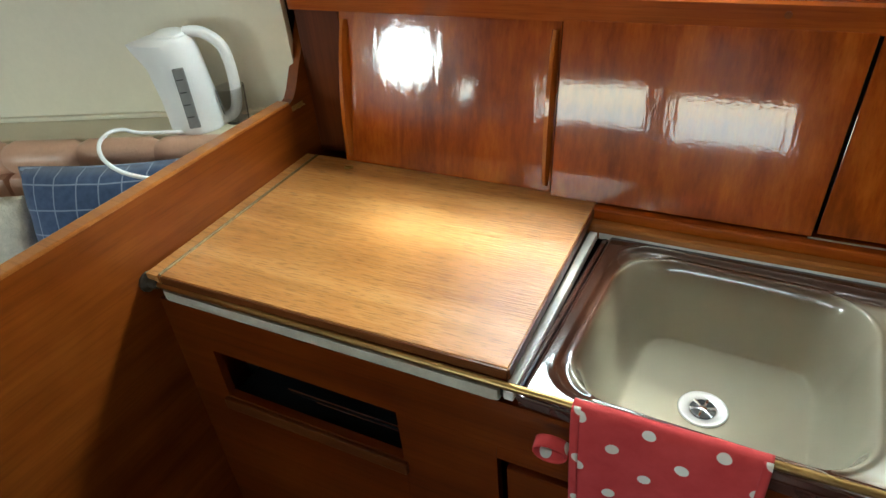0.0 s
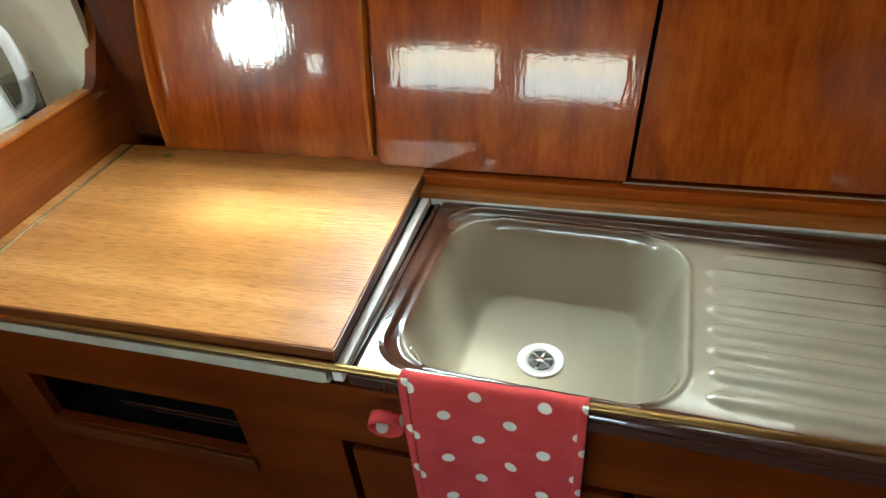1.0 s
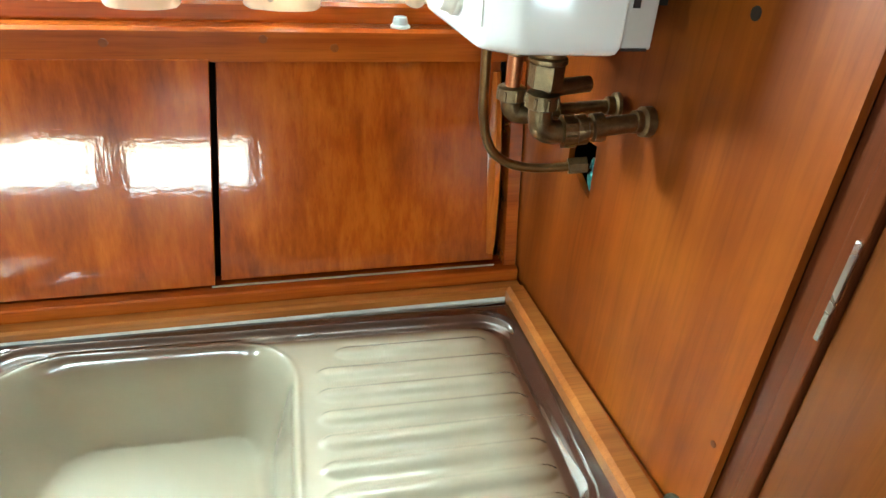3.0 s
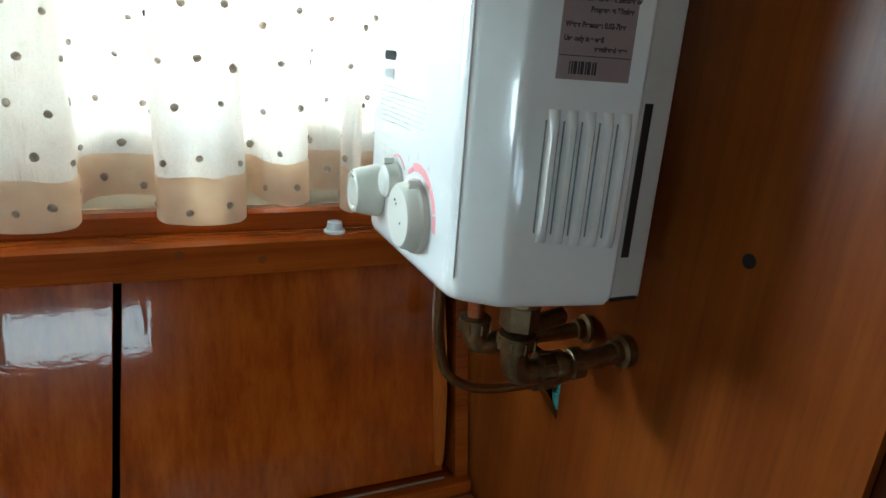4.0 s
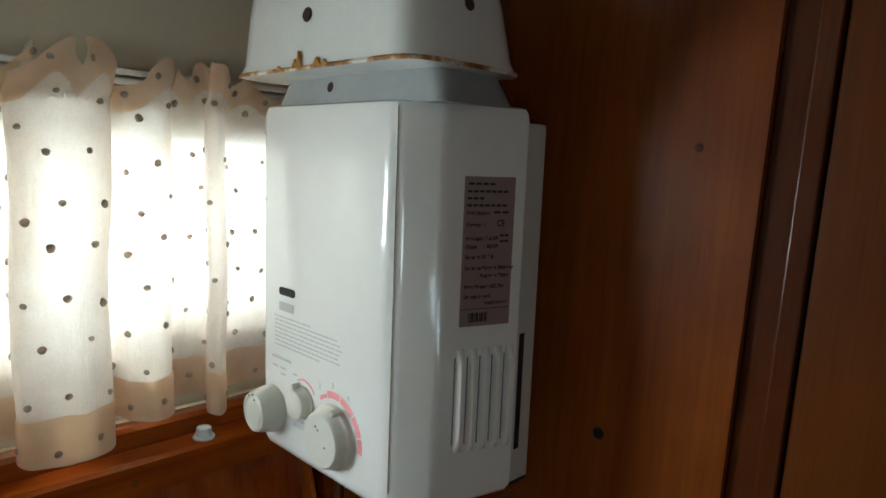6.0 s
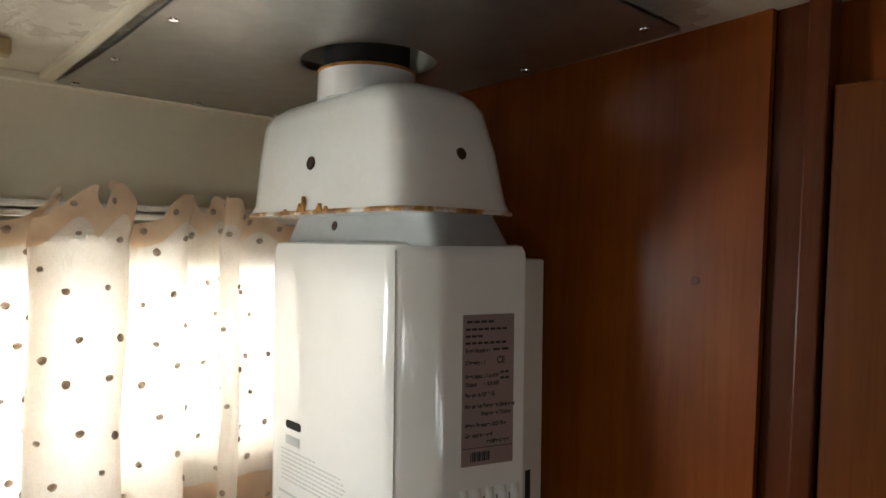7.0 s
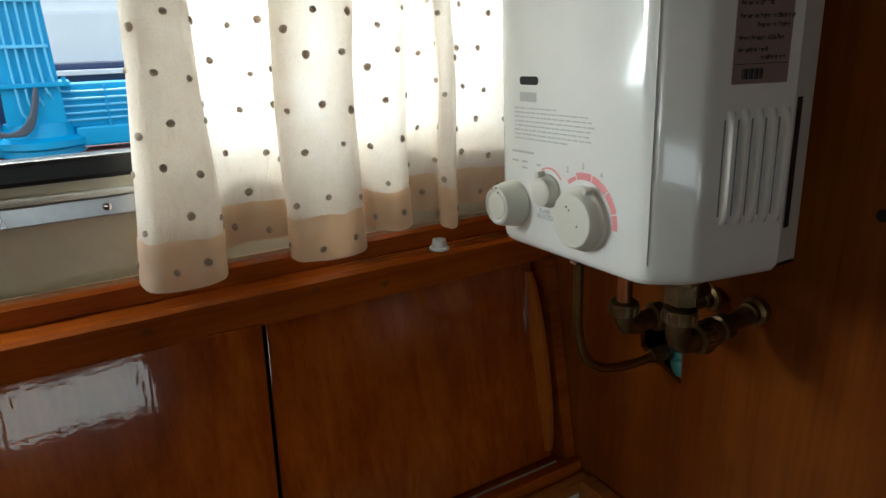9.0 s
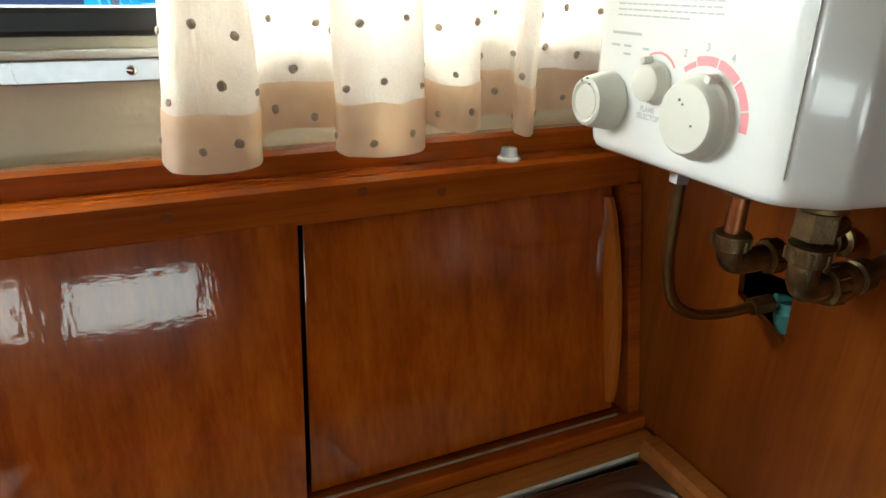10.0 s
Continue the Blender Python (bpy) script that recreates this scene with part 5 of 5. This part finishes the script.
# ---- dinette beyond the partition ----
D, N = Vector((0.94, 0.341, 0)), Vector((0.341, -0.94, 0))
D0 = Vector((-1.83, 0.31, 0))


def dinette(s, out, z):
    return D0 + D * s + N * out + Vector((0, 0, z))


DM = Matrix(((D.x, N.x, 0, D0.x), (D.y, N.y, 0, D0.y), (0, 0, 1, 0), (0, 0, 0, 1)))
bm = box(-1.7, 0.274, -0.195, -0.165, 0.0, 1.96, m=DM)
structure(part("wall_dinette", bm, M_CREAM), "cream wall behind the dinette seat", "wall")
shelf = thing("dinette_shelf", -2.2, 0.3, 1.022, "cream shelf behind the padded seat back", "shelf")
part("board", box(-1.6, 0.175, -0.163, -0.062, 1.022, 1.040, bevel=0.003, m=DM), M_CREAM, shelf)
part("edge_lip", box(-1.6, 0.175, -0.0615, -0.035, 1.018, 1.042, bevel=0.005, m=DM), M_CREAM, shelf)
structure(part("trim_dinette_ledge", box(-1.6, 0.178, -0.1645, -0.150, 1.0405, 1.052, bevel=0.003, m=DM), M_CREAM), "cream ledge along the foot of the wall", "trim")
seat = thing("settee", -2.1, 0.2, 0.0, "tan leatherette settee with a rolled seat back", "settee")
for k in range(7):
    s0, s1 = 0.17 - (k + 1) * 0.195, 0.17 - k * 0.195
    rings = []
    for f in np.linspace(0, 1, 9):
        s = s0 + f * (s1 - s0)
        pull = 0.010 * (1 - min(1.0, min(f, 1 - f) * 9)) ** 2
        rings.append([dinette(s, 0.005 + (0.040 - pull) * math.cos(a) * (1 if math.sin(a) > -0.2 else 0.9), 1.012 + (0.044 - pull) * math.sin(a)) for a in np.linspace(0, 2 * math.pi, 18, endpoint=False)])
    part("back_roll", add_loft(bmesh.new(), rings), M_LEATHER, seat, smooth=True)
    part("back_pad", box(s0 + 0.002, s1 - 0.002, -0.03, 0.055, 0.62, 0.985, bevel=0.02, m=DM), M_LEATHER, seat, smooth=True)
part("seat_pad", box(-1.6, -0.03, 0.055, 0.55, 0.50, 0.62, bevel=0.03, m=DM), M_LEATHER, seat, smooth=True)
part("base", box(-1.6, -0.03, -0.03, 0.53, 0.0, 0.50, m=DM), M_FRONT, seat)

plaid, pnt, pb = mat_base("blue_checked_cotton")
puv = pnt.nodes.new("ShaderNodeUVMap")
psep = pnt.nodes.new("ShaderNodeSeparateXYZ")
pnt.links.new(puv.outputs[0], psep.inputs[0])
lines = None
for k, (per, off) in enumerate(((0.0275, 0.006), (0.0275, 0.013))):
    pp = math_node(pnt, "PINGPONG", math_node(pnt, "ADD", psep.outputs[k], 5 + off), per)
    ln = math_node(pnt, "LESS_THAN", pp, 0.0016)
    lines = ln if lines is None else math_node(pnt, "MAXIMUM", lines, ln)
pfade = node(pnt, "ShaderNodeTexNoise", Scale=60.0, Detail=4.0)
pnt.links.new(puv.outputs[0], pfade.inputs["Vector"])
pcol = ramp(pnt, pfade.outputs[0], [(0.3, (0.030, 0.055, 0.120)), (0.7, (0.055, 0.090, 0.175))])
pmix = pnt.nodes.new("ShaderNodeMix")
pmix.data_type = "RGBA"
pnt.links.new(math_node(pnt, "MULTIPLY", lines, 0.5), pmix.inputs["Factor"])
pnt.links.new(pcol, pmix.inputs["A"])
pmix.inputs["B"].default_value = (0.42, 0.47, 0.58, 1)
pnt.links.new(pmix.outputs["Result"], pb.inputs["Base Color"])
pb.inputs["Roughness"].default_value, pb.inputs["Sheen Weight"].default_value = 0.9, 0.2


def pillow(name, m, w, h, thick, material, label):
    ob = thing(name, *m.translation, label, "cushion")
    for side in (1, -1):
        def pt(u, v, side=side):
            a, b = 2 * u - 1, 2 * v - 1
            e = (1 - abs(a) ** 2.6) * (1 - abs(b) ** 2.6)
            pinch = 1 - 0.06 * (1 - abs(a * b)) * max(abs(a), abs(b)) ** 3
            t = side * thick * max(e, 0) ** 0.42 + 0.004 * noise.noise(Vector((a * 3, b * 3, side)))
            return m @ Vector((a * w / 2 * pinch, t, b * h / 2 * pinch))
        sheet("cover", 26, 22, pt, (w, h), material, ob, 0.001)
    edge = [m @ Vector((x * w / 2 * 0.97, 0, z * h / 2 * 0.97)) for x, z in ((-1, 1), (-0.5, 0.975), (0, 0.965), (0.5, 0.975), (1, 1))]
    part("piping", add_tube(bmesh.new(), smooth_path(edge), 0.005, n=8), material, ob, smooth=True)
    return ob


lean = Matrix.Rotation(radians(14), 4, "X")
pillow("cushion", DM @ Matrix.Translation((-0.058, 0.172, 0.858)) @ Matrix.Rotation(radians(-2), 4, "Y") @ lean, 0.46, 0.41, 0.072, plaid, "blue checked cushion leaning on the settee back")
pillow("cushion", DM @ Matrix.Translation((-0.46, 0.20, 0.82)) @ lean, 0.36, 0.36, 0.05, plain("cream_crochet", (0.62, 0.57, 0.47), 0.95, var=0.25, scale=40, relief=1.0, relief_scale=110), "cream knitted cushion leaning on the settee back")

# Kettle: body, spout, lid, handle, gauge, cord.
KP = Vector((-1.822, 0.405, 1.0405))
kettle = thing("kettle", *KP, "white plastic jug kettle with grey water gauge", "kettle")
KX, KYd = Vector((0.82, 0.57, 0)), Vector((0.57, -0.82, 0))


def kp(a, b, z):
    return KP + 0.90 * (KX * a + KYd * b + Vector((0, 0, z)))


rings = []
for z, r, shift in ((0.0, 0.066, 0), (0.004, 0.070, 0), (0.02, 0.071, 0), (0.09, 0.069, -0.004), (0.17, 0.066, -0.010), (0.215, 0.066, -0.015), (0.232, 0.064, -0.017), (0.242, 0.054, -0.014), (0.246, 0.035, -0.010)):
    ring_ = []
    for a in np.linspace(0, 2 * math.pi, 32, endpoint=False):
        c, s_ = math.cos(a), math.sin(a)
        sp = 0.036 * max(0, -c) ** 6 * max(0, (z - 0.15) / 0.08) if z < 0.236 else 0.010 * max(0, -c) ** 6
        ring_.append(kp(r * c - sp + shift, r * 0.94 * s_, z))
    rings.append(ring_)
part("body", add_loft(bmesh.new(), rings), M_KETTLE, kettle, smooth=True)
part("lid", lathe(kp(-0.008, 0, 0.243), (0, 0, 1), [(0, 0.041), (0.005, 0.039), (0.010, 0.027), (0.012, 0.011)], n=28), M_KETTLE, kettle, smooth=True)
part("handle", add_tube(bmesh.new(), smooth_path([kp(0.028, 0, 0.246), kp(0.070, 0, 0.240), (kp(0.108, 0, 0.205)), kp(0.118, 0, 0.150), kp(0.115, 0, 0.085), kp(0.100, 0, 0.030), kp(0.060, 0, 0.010)]), 0.0155, n=14, squash=0.8), M_KETTLE, kettle, smooth=True)
gm = Matrix.Translation(KP) @ Matrix(((KX.x, KYd.x, 0, 0), (KX.y, KYd.y, 0, 0), (0, 0, 1, 0), (0, 0, 0, 1))) @ Matrix.Rotation(radians(-6), 4, "Z") @ Matrix.Scale(0.90, 4)
gauge = part("gauge", box(-0.016, 0.012, 0.060, 0.0705, 0.020, 0.175, bevel=0.003, m=gm @ Matrix.Rotation(radians(1.5), 4, "X")), M_GAUGE, kettle, "grey water level gauge")
for k in range(4):
    part("gauge_mark", box(-0.012, 0.004, 0.0705, 0.0715, 0.05 + k * 0.032, 0.053 + k * 0.032, m=gm @ Matrix.Rotation(radians(1.5), 4, "X")), M_WRITING, gauge)
part("cord", add_tube(bmesh.new(), smooth_path([kp(-0.03, 0.055, 0.012), (-1.825, 0.244, 1.094), (-1.820, 0.204, 1.119), (-1.810, 0.164, 1.130), (-1.790, 0.127, 1.131), (-1.770, 0.104, 1.122), (-1.740, 0.089, 1.111), (-1.710, 0.090, 1.095), (-1.685, 0.103, 1.081), (-1.665, 0.123, 1.070), (-1.652, 0.155, 1.068), (-1.645, 0.194, 1.066), (-1.648, 0.215, 1.02)]), 0.0042, n=10), M_KETTLE, kettle, "white mains cord", smooth=True)
tumbler = thing("glass_tumbler", *dinette(0.125, -0.115, 1.0405), "clear glass tumbler beside the kettle", "glass")
part("glass", lathe(dinette(0.125, -0.115, 1.0405), (0, 0, 1), [(0, 0.026), (0.002, 0.028), (0.085, 0.034), (0.085, 0.032), (0.006, 0.025)], n=24), glass, tumbler, smooth=True)

# ---- outside the window ----
M_WATER = plain("harbour_water", (0.10, 0.13, 0.14), 0.2, var=0.3, scale=0.4, relief=0.6, relief_scale=1.2)
M_CYAN = plain("cyan_crane_paint", (0.010, 0.36, 0.62), 0.4, var=0.10, scale=3)
M_NAVY = plain("navy_hull_paint", (0.012, 0.028, 0.085), 0.35, var=0.15, scale=2)
M_PALE = plain("white_superstructure", (0.78, 0.78, 0.76), 0.5, var=0.06, scale=1)
M_RED = plain("red_oxide_deck", (0.16, 0.045, 0.035), 0.7, var=0.3, scale=3)
structure(part("water", box(-1200, 1200, -1200, 1200, -0.9, -0.7), M_WATER), "grey harbour water beside the boat", "water")
crane = thing("deck_crane", -0.74, 6.0, 0.55, "bright cyan deck crane with hydraulic pipes", "crane")
part("column", prism([(-0.96, 1.05), (-0.55, 1.05), (-0.60, 3.2), (-0.90, 3.2)], 5.85, 6.25, "y"), M_CYAN, crane)
part("base_ring", lathe((-0.75, 6.05, 0.55), (0, 0, 1), [(0, 0.30), (0.30, 0.30), (0.32, 0.34), (0.37, 0.34), (0.40, 0.27), (0.50, 0.25)], n=28), M_CYAN, crane, smooth=True)
part("beam", box(-0.58, 1.6, 5.95, 6.2, 0.99, 1.34, bevel=0.02), M_CYAN, crane)
part("foot", box(-0.50, 1.6, 5.90, 6.2, 0.84, 1.0, bevel=0.02), M_CYAN, crane)
part("foot", box(-2.4, -1.02, 5.95, 6.2, 0.80, 1.10, bevel=0.02), M_CYAN, crane)
M_PIPE = plain("pale_cyan_pipe", (0.16, 0.58, 0.80), 0.35, var=0.1)
for k in range(5):
    x = -0.86 + k * 0.062
    z = 1.06 + 0.055 * k
    part("hydraulic_pipe", tube([(x, 5.82, 3.0), (x, 5.82, 1.9), (x + 0.01, 5.82, z + 0.22), (x + 0.04, 5.83, z + 0.05), (x + 0.16, 5.90, z), (0.3, 5.91, z), (1.4, 5.91, z)], 0.010, n=8), M_PIPE, crane, smooth=True)
for z in (1.62, 1.95, 2.4):
    part("pipe_clamp", box(-0.90, -0.58, 5.80, 5.85, z, z + 0.025, bevel=0.004), M_PIPE, crane)
for x in (-0.25, 0.25):
    part("stiffener", box(x, x + 0.02, 5.90, 5.95, 0.99, 1.32), M_CYAN, crane)
for k in range(6):
    part("flange_bolt", cyl((-0.97 + k * 0.09, 5.83, 1.36), (-0.97 + k * 0.09, 5.83, 1.40), 0.018, n=6), M_CYAN, crane)
part("flange", box(-1.01, -0.48, 5.80, 6.28, 1.33, 1.365, bevel=0.006), M_CYAN, crane)
M_HOSE = plain("grey_hose", (0.10, 0.10, 0.11), 0.5, var=0.1)
for k in range(3):
    part("hose", tube([(-0.72, 5.80, 1.33 - 0.03 * k), (-0.80, 5.72, 1.10 - 0.03 * k), (-0.95, 5.70, 1.00), (-1.25, 5.75, 1.02 + 0.04 * k)], 0.016, n=8), M_HOSE, crane, smooth=True)
workboat = thing("workboat", 0, 8.6, -0.7, "navy hulled workboat with white superstructure", "boat")
part("deck", box(-5, 6, 5.6, 6.6, 0.70, 0.80), M_RED, workboat)
part("near_hull", box(-5, 6, 5.6, 6.6, -0.75, 0.6995), M_NAVY, workboat)
part("hull", box(-6, 7, 8.8, 11.5, -0.75, 1.44, bevel=0.05), M_NAVY, workboat)
part("rubbing_strip", box(-6, 7, 8.74, 8.80, 1.30, 1.36, bevel=0.01), M_PALE, workboat)
part("bulwark", box(-6, 7, 9.2, 9.3, 1.44, 1.62), M_PALE, workboat)
part("deckhouse", box(-2.2, 4.0, 9.6, 11.2, 1.44, 2.05, bevel=0.04), M_PALE, workboat)
for x in (-3.4, -2.6, 0.6, 2.4):
    part("rail_post", cyl((x, 9.25, 1.62), (x, 9.25, 2.2), 0.02, n=8), M_PALE, workboat, smooth=True)
part("rail_bar", cyl((-6, 9.25, 2.2), (7, 9.25, 2.2), 0.02, n=8), M_PALE, workboat, smooth=True)
part("wheelhouse", prism([(9.7, 2.05), (11.0, 2.05), (11.0, 3.3), (9.95, 3.3)], -0.7, 2.2), M_PALE, workboat)
M_PANE = plain("grey_window_glass", (0.20, 0.24, 0.26), 0.1, var=0.2, scale=2)
for k in range(4):
    part("wheelhouse_window", box(-0.55 + k * 0.68, -0.05 + k * 0.68, 9.70, 9.76, 2.42, 2.98, bevel=0.02), M_PANE, workboat)
# Wooded hill across the harbour.
leaf_m = plain("hillside_foliage", (0.07, 0.12, 0.035), 0.9, var=0.5, scale=0.25)
rng = random.Random(3)
verts, faces = [], []
for _ in range(1400):
    x, y = rng.uniform(-70, 60), rng.uniform(88, 118)
    z = -1 + (y - 88) * 0.30 + rng.uniform(0, 2.5)
    r = rng.uniform(0.8, 2.0)
    for _ in range(3):
        b = len(verts)
        c = Vector((x + rng.uniform(-r, r), y + rng.uniform(-r, r), z + rng.uniform(-r, r) * 0.8))
        for k in range(5):
            a = k * 1.257 + rng.uniform(-0.3, 0.3)
            q = r * rng.uniform(0.4, 0.8)
            verts.append((c.x + q * math.cos(a), c.y + rng.uniform(-q, q) * 0.5, c.z + q * math.sin(a)))
        faces.append(tuple(range(b, b + 5)))
me = bpy.data.meshes.new("wooded_hill")
me.from_pydata(verts, [], faces)
me.materials.append(leaf_m)
tagged(new("wooded_hill", me), "distant green wooded hillside across the harbour", "woods", kind="stuff")
